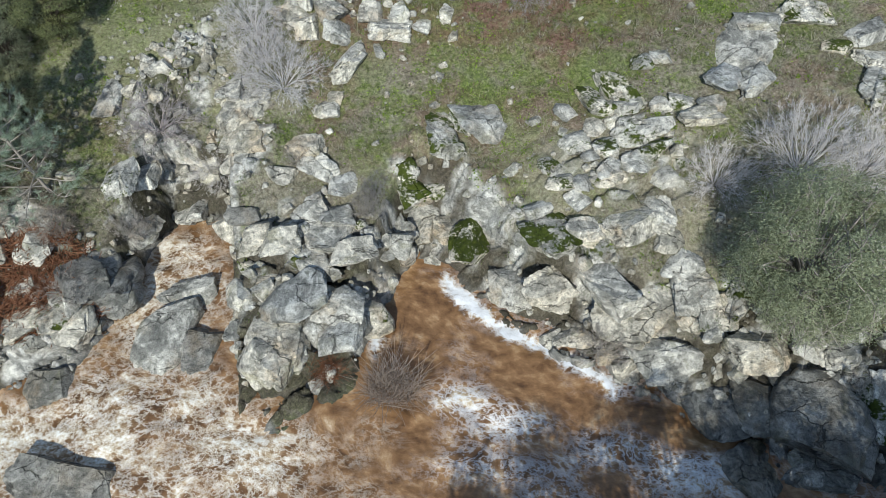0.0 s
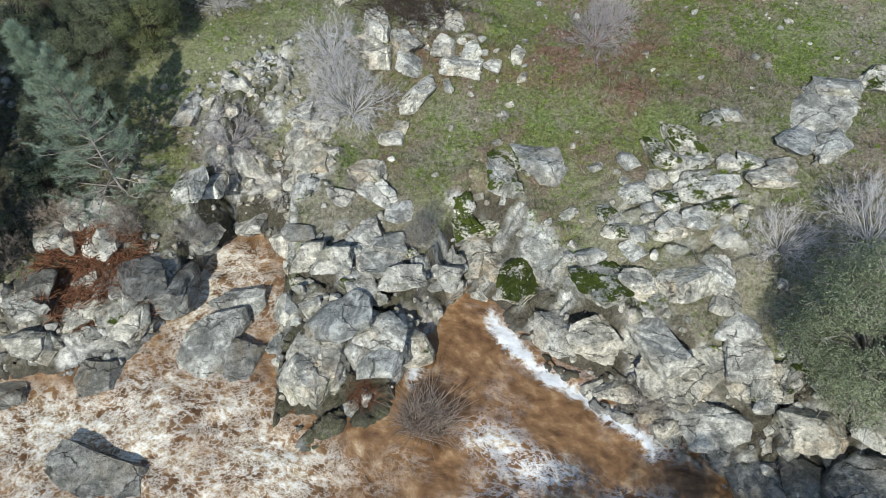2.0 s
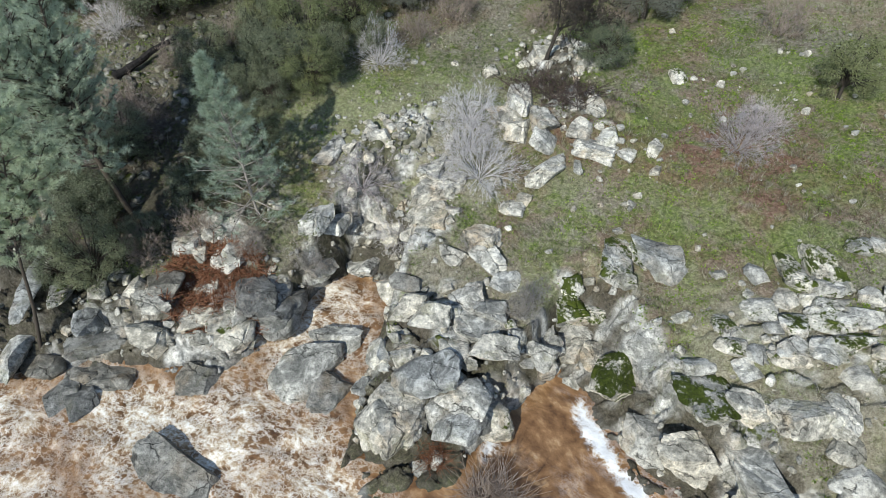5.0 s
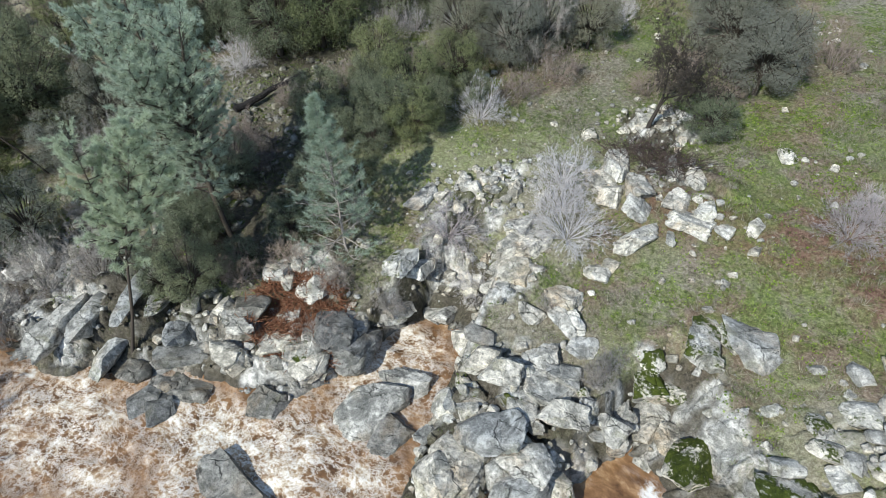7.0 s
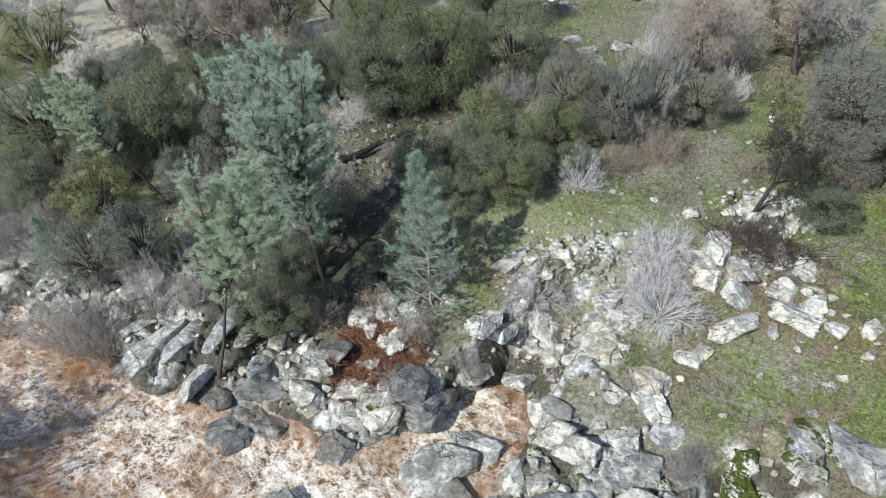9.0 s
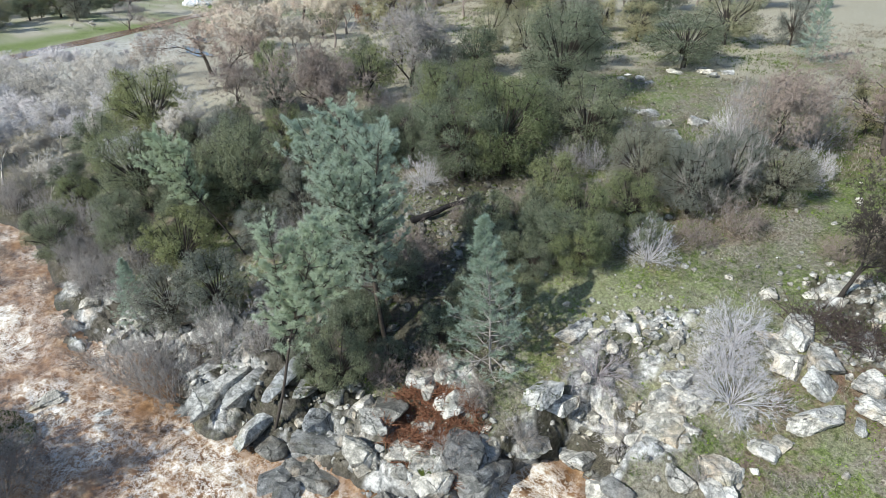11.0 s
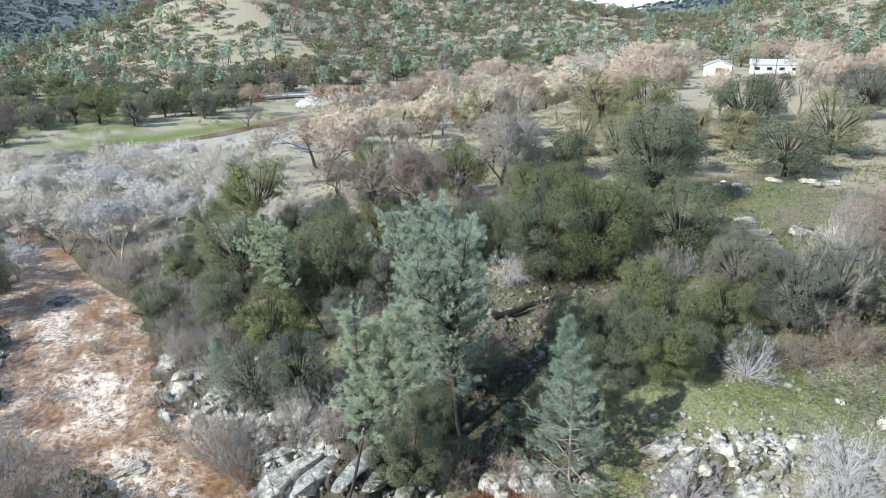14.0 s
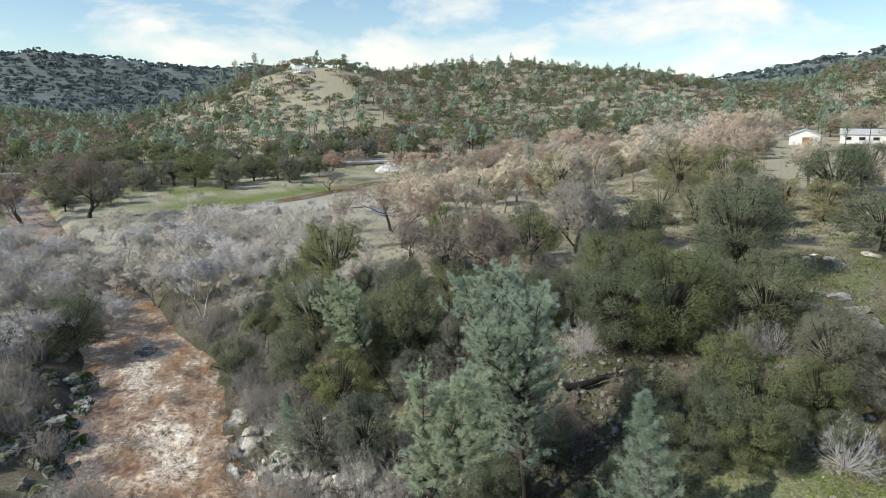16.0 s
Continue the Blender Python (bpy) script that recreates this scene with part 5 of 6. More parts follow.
tufts("green_grass", "short green winter grass on the slope", GRASS, 95000, 0.17, 0.035, 4, lambda x, y, d, k: (k < 0.5) * (0.15 + 0.85 * ease(0.42, 0.58, fbm(x / 2.5, y / 2.5, 90))) + (k >= 0.5) * 0.12, 20, 0.7)
tufts("dry_grass", "bunches of dry straw-coloured grass on the slope", STRAW, 9000, 0.5, 0.03, 20, lambda x, y, d, k: (k < 0.6) * (1 - 0.9 * oval(x, y, -23, 34, 9, 7)) * (0.08 + 0.9 * ease(0.48, 0.6, fbm(x / 3 + 5, y / 3, 91))), 21, 1.1, clump=0.1)
tufts("dry_thatch", "thin grey thatch of old grass between the tufts", STRAW, 70000, 0.16, 0.03, 3, lambda x, y, d, k: (k < 0.6) * (1 - 0.9 * oval(x, y, -23, 34, 9, 7)) * (0.1 + 0.7 * ease(0.44, 0.56, fbm(x / 1.6 + 9, y / 1.6, 96))), 25, 1.6)
tufts("brown_weeds", "low reddish-brown weeds on the hillside", WEED, 30000, 0.34, 0.028, 7, lambda x, y, d, k: (k < 0.6) * np.clip(0.75 * spots_of(x, y, WEED_SPOTS) + 0.25 * ease(0.5, 0.6, fbm(x / 4, y / 4, 92)), 0, 1), 22, 1.2, clump=0.1)
forbs("green_forbs", "bright green low leafy plants in patches", FORB, 60000, 0.075, lambda x, y, d, k: (k < 0.75) * np.clip(0.75 * spots_of(x, y, GREEN_SPOTS) * ease(0.4, 0.55, fbm(x / 1.3, y / 1.3, 97)) + 0.35 * ease(0.52, 0.6, fbm(x / 2, y / 2, 98)), 0, 1), 26)
tufts("straw_slope", "pale dry grass on the far slope", STRAW, 70000, 0.34, 0.1, 3, lambda x, y, d, k: 0.1 + 0.9 * ease(0.4, 0.6, fbm(x / 3, y / 3, 93)), 23, 0.9, (-125, -15, 42, 135))
tufts("green_slope", "patchy green grass on the far slope", GRASS, 60000, 0.25, 0.1, 3, lambda x, y, d, k: ease(0.45, 0.55, fbm(x / 9, y / 9, 94)) * (0.3 + 0.7 * ease(0.4, 0.6, fbm(x / 2, y / 2, 95))), 24, 0.7, (-110, 0, 50, 115))

# ---- plants ----
LIVE = mat_leaf("oak_leaves", (0.135, 0.155, 0.1), (0.21, 0.235, 0.155), (0.32, 0.345, 0.24))
OLIVE = mat_leaf("olive_leaves", (0.155, 0.175, 0.085), (0.24, 0.262, 0.13), (0.35, 0.37, 0.205))
SUNNY = mat_leaf("light_olive_leaves", (0.3, 0.288, 0.18), (0.37, 0.355, 0.225), (0.445, 0.428, 0.285))
PALE = mat_leaf("grey_leaves", (0.19, 0.194, 0.16), (0.25, 0.255, 0.212), (0.32, 0.325, 0.275))
SOFT = mat_leaf("soft_green_leaves", (0.25, 0.252, 0.175), (0.33, 0.332, 0.235), (0.42, 0.422, 0.305))
NEEDLE = mat_leaf("pine_needles", (0.33, 0.4, 0.31), (0.47, 0.545, 0.435), (0.64, 0.7, 0.58), 0.5, 0.5)
RUST = mat_leaf("rust_leaves", (0.2, 0.1, 0.05), (0.36, 0.2, 0.11), (0.5, 0.32, 0.2))
BARK = mat_bark("dark_bark", (0.03, 0.026, 0.022), (0.11, 0.095, 0.08))
CHAR = mat_bark("burnt_bark", (0.012, 0.011, 0.011), (0.05, 0.045, 0.042))
GREY = mat_bark("grey_twigs", (0.2, 0.185, 0.175), (0.38, 0.36, 0.34))
SILVER = mat_bark("silver_twigs", (0.42, 0.405, 0.41), (0.66, 0.645, 0.645))
MAUVE = mat_bark("mauve_twigs", (0.3, 0.27, 0.275), (0.5, 0.46, 0.46))
WILLOW = mat_bark("willow_twigs", (0.37, 0.35, 0.31), (0.6, 0.575, 0.52))
BROWN = mat_bark("brown_twigs", (0.18, 0.148, 0.125), (0.37, 0.31, 0.27))
RED = mat_bark("reddish_twigs", (0.25, 0.19, 0.155), (0.46, 0.37, 0.31))

TAN = mat_bark("tan_twigs", (0.4, 0.355, 0.28), (0.66, 0.6, 0.5))
ROSE = mat_bark("rosy_twigs", (0.37, 0.295, 0.235), (0.6, 0.505, 0.42))

oaks = [make_oak(10 + k, (LIVE, OLIVE, LIVE, PALE)[k % 4], BARK, 0.0095, 17000, 0.85, 60) for k in range(8)]
grand_oaks = [make_oak(20 + k, (LIVE, OLIVE, LIVE, PALE)[k], BARK, 0.0066, 42000, 0.85, 84) for k in range(4)]
light_oaks = [make_oak(30 + k, (PALE, SUNNY, SOFT)[k % 3], BARK, 0.0105, 13000, 0.85, 56) for k in range(6)]
big_oak = make_oak(45, mat_leaf("big_oak_leaves", (0.25, 0.27, 0.17), (0.38, 0.4, 0.27), (0.55, 0.57, 0.41), 0.6, 0.4), GREY, 0.0052, 105000, 0.85, 130)
rust_oak = make_oak(40, RUST, BARK, 0.0125, 11000, 0.85, 54)
pines = [make_pine(50, NEEDLE, BARK, ((0, 1, 0.02, 0), (0.35, 0.95, 0.17, 0.06), (0.4, 0.9, -0.17, 0.05), (0.45, 0.86, 0.02, -0.16), (0.5, 0.8, 0.0, 0.17)), 0.03, 0.22, 74, 0.2, False, 0.017, 14),
         make_pine(51, NEEDLE, BARK, ((0, 1, 0.04, 0.0), (0.5, 0.9, -0.12, 0.05), (0.55, 0.85, 0.14, -0.04)), 0.04, 0.45, 52, 0.15, False, 0.019, 13, 0.008),
         make_pine(52, NEEDLE, GREY, ((0, 1, 0.0, 0.0),), 0.03, 0.06, 84, 0.33, True, 0.03, 9, 0.009)]
far_pine = make_pine(53, NEEDLE, BARK, ((0, 1, 0.02, 0), (0.4, 0.9, 0.12, 0.05)), 0.03, 0.22, 40, 0.22, False, 0.03, 7)
silver = [make_spray("dead_shrub", 60 + k, SILVER, 50, 1.5, 0.003, 4, 0.0105, 0.45) for k in range(3)]
mauve = [make_spray("bare_shrub", 64 + k, MAUVE, 50, 1.5, 0.003, 4, 0.0105, 0.45) for k in range(2)]
grey = [make_spray("bare_shrub", 70 + k, GREY, 26, 1.1, 0.003, 7, 0.009, 0.55) for k in range(3)]
brushy = [make_spray("brown_shrub", 76 + k, BROWN, 30, 1.25, 0.003, 7, 0.008, 0.6) for k in range(2)]
bare = [make_bare("bare_tree", 80 + k, (GREY, BROWN, RED)[k], 1, 6, 2, 0.62, 0.12, 0.3, 0.1, 0.024, 0.74, 5, 0.05, 0.22, 0.0022, BARK) for k in range(3)]
light_bare = [make_bare("bare_tree", 84 + k, (WILLOW, TAN, ROSE)[k], 1, 5, 2, 0.62, 0.12, 0.3, 0.1, 0.022, 0.75, 9, 0.075, 0.22, 0.0034, BROWN) for k in range(3)]
snag = make_bare("burnt_oak", 91, BARK, 1, 6, 2, 0.75, 0.05, 0.3, 0.08, 0.024, 0.73, 5, 0.05, 0.28, 0.0026)
willow = [make_bare("bare_willow", 90 + k, (WILLOW, SILVER, WILLOW)[k], 2, 5, 2, 0.5, 0.16, 0.3, 0.3, 0.017, 0.74, 6, 0.07, 0.2, 0.003, WILLOW if k else GREY) for k in range(3)]
PROTOS = oaks + grand_oaks + light_oaks + [rust_oak, big_oak, far_pine, snag] + pines + silver + mauve + grey + brushy + bare + light_bare + willow

rng = random.Random(5)
OAK_WORDS = "evergreen oak with a dense grey-green rounded crown"
BARE_WORDS = "leafless deciduous oak with dark crooked limbs"
standing = []


def stand(proto, x, y, h, w, words, category, group):
    standing.append((x, y, w))
    return tagged(plant(proto, x, y, h, w, rng.uniform(0, 360)), words, category, group)


# x, y, height, width, kind
OAKS = ((-39, 42, 10.3, 10.8, 1), (-48, 38, 6.5, 6.4, 0), (-53, 22, 9.9, 10.4, 2), (-65, 16, 9.1, 9.6, 4), (-47, 20.4, 5.3, 5.6, 3), (-26, 37, 5.5, 5.8, 5), (-24, 34.4, 3.3, 3.4, 1),
        # from (2.5, -6.5) on: unseen oaks, added only to shade river and near bank
        (-29, 16.4, 4.7, 5, 6), (-42.5, 14, 6.2, 6.5, 7), (-58, 12, 6.6, 6.9, 0), (-41.6, 39, 9.7, 10.2, 2), (2.5, -6.5, 13, 11, 2), (9, -6.5, 15, 12, 0), (14.5, -6, 16, 12, 2), (20.5, -5, 17, 14, 0), (17.5, 0, 13, 11, 2), (23, 1.5, 13, 12, 0), (12, -1.5, 11, 9, 2), (28, -5, 16, 13, 2))
OAKS2 = ((-46.6, 59.6, 11.9, 12.6, 0), (-78, 22, 10.8, 11.4, 5), (-65, 7, 6.5, 5.8, 2), (-54, 21.3, 7.5, 7.9, 6), (-62, 19, 6.5, 6.9, 4), (-50, 35.5, 6.7, 7, 0), (-31, 39.7, 5.6, 5.9, 1), (-26.4, 45.7, 6.7, 7.1, 3),
         (-75.6, 92.4, 11.4, 12, 1), (-64, 104, 11.7, 12.3, 4), (-85, -9, 8.5, 9, 0), (-58.5, 50, 6.1, 6.4, 6), (-46, 11.4, 5.5, 6.5, 7))
OAKS3 = ((-253, 19, 14, 18, 1), (-261, 32.5, 11, 12, 0), (-266, 43, 12, 14, 4), (-267, 53, 12, 14, 1), (-272, 8, 10, 13, 5), (-277, -6, 10, 13, 2), (-270, 63, 8, 11, 0), (-282, 24, 10, 14, 1), (-284, 46, 10, 14, 5), (-215, -12, 6, 9, 0), (-208, -20, 7, 10, 2), (-222, -24, 8, 11, 4), (-236, -16, 8, 11, 5), (-159, 159, 12, 15, 5))
OAKS4 = ((-23.8, 34, 4.6, 5.1, 1), (-28.5, 35.3, 4.1, 4.5, 0), (-32.5, 19.5, 4.4, 4.9, 4), (-31, 15.5, 3.5, 3.9, 6), (-4.8, 42.8, 4.0, 4.3, 0), (-3.2, 50, 7, 7.8, 3), (-8.1, 58.4, 7, 7.8, 7),
         (-22, 46.3, 6.7, 7.2, 3), (-24.5, 41.5, 4.9, 5.4, 5), (10.6, 43.4, 4.4, 5, 5), (-6, 53, 9, 9.5, 3), (-20.5, 49.5, 6.6, 6.6, 3), (-17.5, 52, 5.5, 6.2, 3), (-44.4, 83.5, 8.3, 13, 0), (-47.5, 43, 9.4, 10, 1), (-34.5, 48.6, 9.0, 9.6, 2), (-26, 31.8, 3.2, 3.8, 0))
for x, y, h, w, k in OAKS + OAKS2 + OAKS3 + OAKS4:
    stand(grand_oaks[k % 4] if h > 6.4 and math.hypot(x, y) < 90 else oaks[k], x, y, h, w, OAK_WORDS, "tree", "evergreen oaks")
# x, y, height, kind, turn, tilt, bearing of the tilt
for x, y, h, k, turn, tilt, toward in ((-22.5, 24, 11, 2, 180, 3, 200), (-30.3, 21.2, 16.3, 0, 200, 8, 190), (-30.2, 11.8, 15.3, 1, 52, 11, 52), (-48.5, 19, 12.5, 1, 60, 36, 222), (-48.2, 9.1, 6.2, 2, 0, 0, 0), (-190, 207, 16, 0, 0, 0, 0), (-33, 97, 9.5, 2, 0, 0, 0)):
    standing.append((x, y, h * 0.4))
    tagged(plant(pines[k], x, y, h, None, turn, tilt, toward), "grey-green foothill pine with feathery needles and a dark trunk", "tree", "foothill pines")
for x, y, h, w in ((-12.0, 34.8, 2.2, 5.2), (-9.9, 30.8, 2.3, 6.0), (-11.2, 32.8, 2.0, 4.6), (-14.0, 27.2, 1.6, 3.8), (-20.7, 38.7, 2.6, 4.4), (-43.5, 36.1, 3.0, 4.9), (-23.5, 52, 2.6, 3.6), (-17, 58, 2.8, 4), (-27, 63, 2.8, 4.5), (-32.6, 47.6, 2.5, 2.8), (-30.4, 49.9, 2.5, 2.8), (19.4, 23.6, 3.6, 7.0), (22.4, 23.0, 3.0, 5.0), (14.8, 23.2, 2.0, 4.0)):
    stand(silver[rng.randrange(3)], x, y, h, w, "leafless shrub of pale silver-grey branches", "shrub", "silver shrubs")
for x, y, h, w in ((-20.8, 48, 6.3, 7), (-24.5, 60.5, 6.1, 6.7), (-20, 66, 5.8, 6.4), (-43.4, 6.8, 4.6, 5.7), (-39.1, 8.5, 4.2, 5.5), (-41, 7.6, 4.6, 5.6), (-36.7, -2.5, 4.6, 5.1), (-40.5, -4.5, 4.2, 6), (-38.5, -1.5, 2.6, 4), (-44, -6, 4, 6), (-33, -5, 4.5, 6), (-49, -6.5, 3.6, 5), (-4.3, 22.2, 1.6, 2.2), (-4.0, 23.6, 1.4, 1.8), (8.1, 15.0, 1.8, 3.2), (-20, 18, 1.9, 2.6), (-8.6, 25.6, 1.1, 1.8)):
    stand(grey[rng.randrange(3)], x, y, h, w, "leafless grey-brown shrub with dense fine twigs", "shrub", "bare shrubs")
for x, y, h, w in ((-17.2, 28.3, 2.2, 6.0), (5.1, 37.2, 2.4, 4.6), (6.2, 39.0, 2.0, 3.4)):
    stand(mauve[rng.randrange(2)], x, y, h, w, "leafless shrub with dense mauve-grey branches", "shrub", "bare shrubs")
for x, y, h, w, k in ((-75, 31, 7.5, 8.4, 1), (-35.2, -4.2, 6.5, 6, 1), (-40, -7, 6, 6, 0), (-22.2, 60, 8, 9, 1), (-14, 68, 8, 9, 2), (-61, 35, 8.3, 9.3, 1), (-12, 68, 7, 7.7, 0), (-193, -13, 17, 22, 1), (-197, -29, 14, 17, 1), (-257, 72, 12, 15, 2), (-222, 62, 8, 10, 0), (-112, 46, 10.2, 11.3, 2), (-64, 36.5, 9.3, 10.3, 1), (-67, 53, 10.6, 11.7, 0), (-137, 54, 11, 13, 2), (-198, 112, 14, 17, 2)):
    stand(bare[k], x, y, h, w, BARE_WORDS, "tree", "bare oaks")
for x, y, h, w in ((-8.6, 50, 2.6, 3.6), (-5.2, 48, 2.4, 3.4), (-2.3, 57.2, 3, 4), (-10.5, 47.1, 2.2, 3.2), (1.2, 56.6, 3.2, 4.4), (-33.1, 37.2, 2.4, 3.6), (-31.5, 41.6, 2.6, 3.8), (-35.4, 33.5, 2, 3), (-26.2, 44.1, 2.8, 3.8), (-24, 47, 3, 4.2), (-17.5, 46, 2.6, 3.8), (-36.6, 28.5, 2.2, 3.4), (-37.9, 26, 2.4, 3.6), (-19.2, 42.5, 2.2, 3.4), (-28, 42, 2.4, 3.4), (-27.5, 39, 2.2, 3), (-21.5, 21.5, 1.8, 2.6), (-25.2, 21.5, 2.2, 3), (-27.5, 18.8, 2.2, 3), (6.5, 50, 3, 4)):
    stand(brushy[rng.randrange(2)], x, y, h, w, "leafless brown brush with dense tangled twigs", "shrub", "brown brush")
stand(rust_oak, -169, 121, 13, 17, "deciduous oak with orange-brown withered leaves", "tree", "")
stand(big_oak, 17.2, 16.3, 8.2, 9.2, "large evergreen oak with fine olive leaves over the rocky bank", "tree", "evergreen oaks")
stand(snag, -8.7, 42, 7.5, 6.0, "burnt oak snag with blackened crooked limbs", "tree", "")


def fill(n, box, keep_out, choose, words, category, group, sizes, gap=0.62, test=None, wide=(0.9, 1.15), wet=False):
    """Plants strewn over a stretch of land, with room between them."""
    made = tries = 0
    while made < n and tries < n * 40:
        tries += 1
        x, y = rng.uniform(box[0], box[1]), rng.uniform(box[2], box[3])
        z, d, ds = base_height(np.array([x]), np.array([y]))
        if max(d[0], ds[0]) < (1.5 if not wet else -30) or any(((x - a) / c) ** 2 + ((y - b) / e) ** 2 < 1 for a, b, c, e in keep_out) or (test and not test(x, y)):
            continue
        h = rng.uniform(*sizes)
        if any((x - a) ** 2 + (y - b) ** 2 < (gap * 0.5 * (w + h)) ** 2 for a, b, w in standing):
            continue
        stand(choose(), x, y, h, h * rng.uniform(*wide), words, category, group)
        made += 1


SIGHT = tuple((-0.56 * d, 0.83 * d, 13, 13) for d in range(165, 300, 18)) + tuple((-0.5 * d, 0.866 * d, 12, 12) for d in range(185, 300, 18))
CLEAR = ((-40, 70, 11, 12), (-33, 88, 9, 10), (-28, 74, 8, 10), (-34, 31, 5, 5), (-38, 35.5, 5, 5), (-30, 27, 4, 4), (-18, 33, 9, 7), (-8, 33, 12, 9), (-24, 20, 4.5, 5), (-31, 52, 7, 9), (-33, 12, 6, 3), (-15, 58, 9, 11), (-60, 44, 6, 4))
fill(7, (-38, -24, 20, 38), CLEAR[3:6] + ((-22.5, 24, 2, 2), (-24, 20, 4, 4)), lambda: rng.choice(oaks[::2]), OAK_WORDS, "tree", "evergreen oaks", (2.6, 4.2), 0.45)
fill(34, (-82, -34, 10, 62), CLEAR, lambda: rng.choice(oaks), OAK_WORDS, "tree", "evergreen oaks", (4.0, 8.0), 0.6)
fill(16, (-80, -14, 40, 110), CLEAR, lambda: rng.choice(light_oaks), OAK_WORDS, "tree", "evergreen oaks", (6.0, 11.0), 0.8)
fill(26, (-60, -16, 12, 60), CLEAR[:9], lambda: rng.choice(grey), "leafless grey-brown shrub with dense fine twigs", "shrub", "bare shrubs", (2.0, 4.5), 0.6)
fill(165, (-158, -60, -75, 60), ((-212, 22, 50, 24), (-200, 62, 44, 22)), lambda: rng.choice(willow), "bare pale grey willow on the flood plain", "tree", "flood plain willows", (5.0, 8.5), 0.5,
     lambda x, y: y < 26 + 0.3 * (-x - 85), (0.95, 1.3))
fill(120, (-330, -70, 40, 330), SIGHT + ((-170, 258, 24, 34), (-205, 62, 40, 22), (-285, 120, 46, 40)), lambda: rng.choice(light_bare), "leafless oak with a brown haze of twigs", "tree", "bare oaks", (8, 14), 0.6,
     lambda x, y: y > 45 - 0.35 * (x + 100), (1.0, 1.3))
fill(90, (-330, -50, 60, 340), SIGHT + ((-170, 258, 24, 34), (-205, 62, 40, 22), (-285, 120, 46, 40)), lambda: rng.choice(light_oaks), OAK_WORDS, "tree", "evergreen oaks", (7, 12), 0.6,
     lambda x, y: y > 45 - 0.35 * (x + 100), (1.0, 1.3))
fill(46, (-250, -140, -40, 75), ((-210, 28, 14, 30), (-230, 64, 12, 10)), lambda: rng.choice(grey + willow), "leafless grey shrub on the flood plain", "shrub", "flood plain shrubs", (1.5, 3.2), 0.6, None, (0.9, 1.2))
fill(46, (-130, -46, -40, 16), ((-60, 0, 12, 6), (-80, -2, 12, 5)), lambda: rng.choice(grey + willow[:1]), "leafless grey shrub growing along the river bank", "shrub", "bank shrubs", (2.5, 5.0), 0.55, None, (0.9, 1.2))
fill(14, (-340, -90, 60, 340), SIGHT, lambda: far_pine, "grey-green foothill pine with feathery needles and a dark trunk", "tree", "foothill pines", (12, 17), 0.5, None, (0.9, 1.0))
fill(70, (-330, -215, -140, 75), ((-212, 28, 24, 38), (-240, 68, 16, 14), (-315, 0, 12, 200)), lambda: rng.choice(oaks + light_oaks), OAK_WORDS, "tree", "evergreen oaks", (7, 12), 0.6, None, (1.0, 1.3))


fill(36, (-145, -92, -40, 20), (), lambda: rng.choice(willow), "bare pale grey willow standing in flood water", "tree", "flood plain willows", (4.5, 8.0), 0.5, lambda x, y: y > -30 + 0.25 * (-x - 92), (0.95, 1.3), True)
for x, y, h, w, k in ((-25.7, 34.1, 4.5, 5.0, 0), (-24.2, 36, 4.0, 4.6, 4), (-28.5, 30, 4.2, 4.8, 2), (-27, 26.5, 3.8, 4.2, 0), (-26.5, 23, 3.6, 4.0, 6), (-26.3, 34.7, 4.3, 4.8, 0), (-23.8, 36.4, 3.9, 4.4, 2), (-27.9, 31.9, 3.9, 4.3, 4), (-21.7, 39.4, 3.2, 3.6, 6), (-32.3, 20.6, 4.1, 4.5, 0), (-28.3, 19.8, 2.8, 3.1, 2), (-31.9, 32.9, 4.5, 5.0, 4), (-33.2, 24.6, 4.6, 5.2, 6)):
    stand(oaks[k], x, y, h, w, "low dark evergreen oak thicket on the shaded slope", "tree", "evergreen oaks")


fill(26, (-100, -50, -4, 22), (), lambda: rng.choice(grey), "leafless grey shrub growing along the river bank", "shrub", "bank shrubs", (2.0, 3.6), 0.5, lambda x, y: 0.6 < base_height(np.array([x]), np.array([y]))[1][0] < 6, (0.9, 1.3))
for x, y, h in ((-634, 80, 22), (-630, 93, 24), (-640, 101, 20), (-626, 110, 23), (-650, 68, 20), (-622, 46, 19), (-640, 30, 18), (-612, 8, 20), (-600, 62, 18)):
    stand(far_pine, x, y, h, h * 0.8, "tall grey-green pine on the far ridge", "tree", "ridge pines")


fill(70, (-400, -327, -60, 340), (), lambda: rng.choice(oaks), OAK_WORDS, "tree", "evergreen oaks", (8, 13), 0.6, None, (1.1, 1.4))


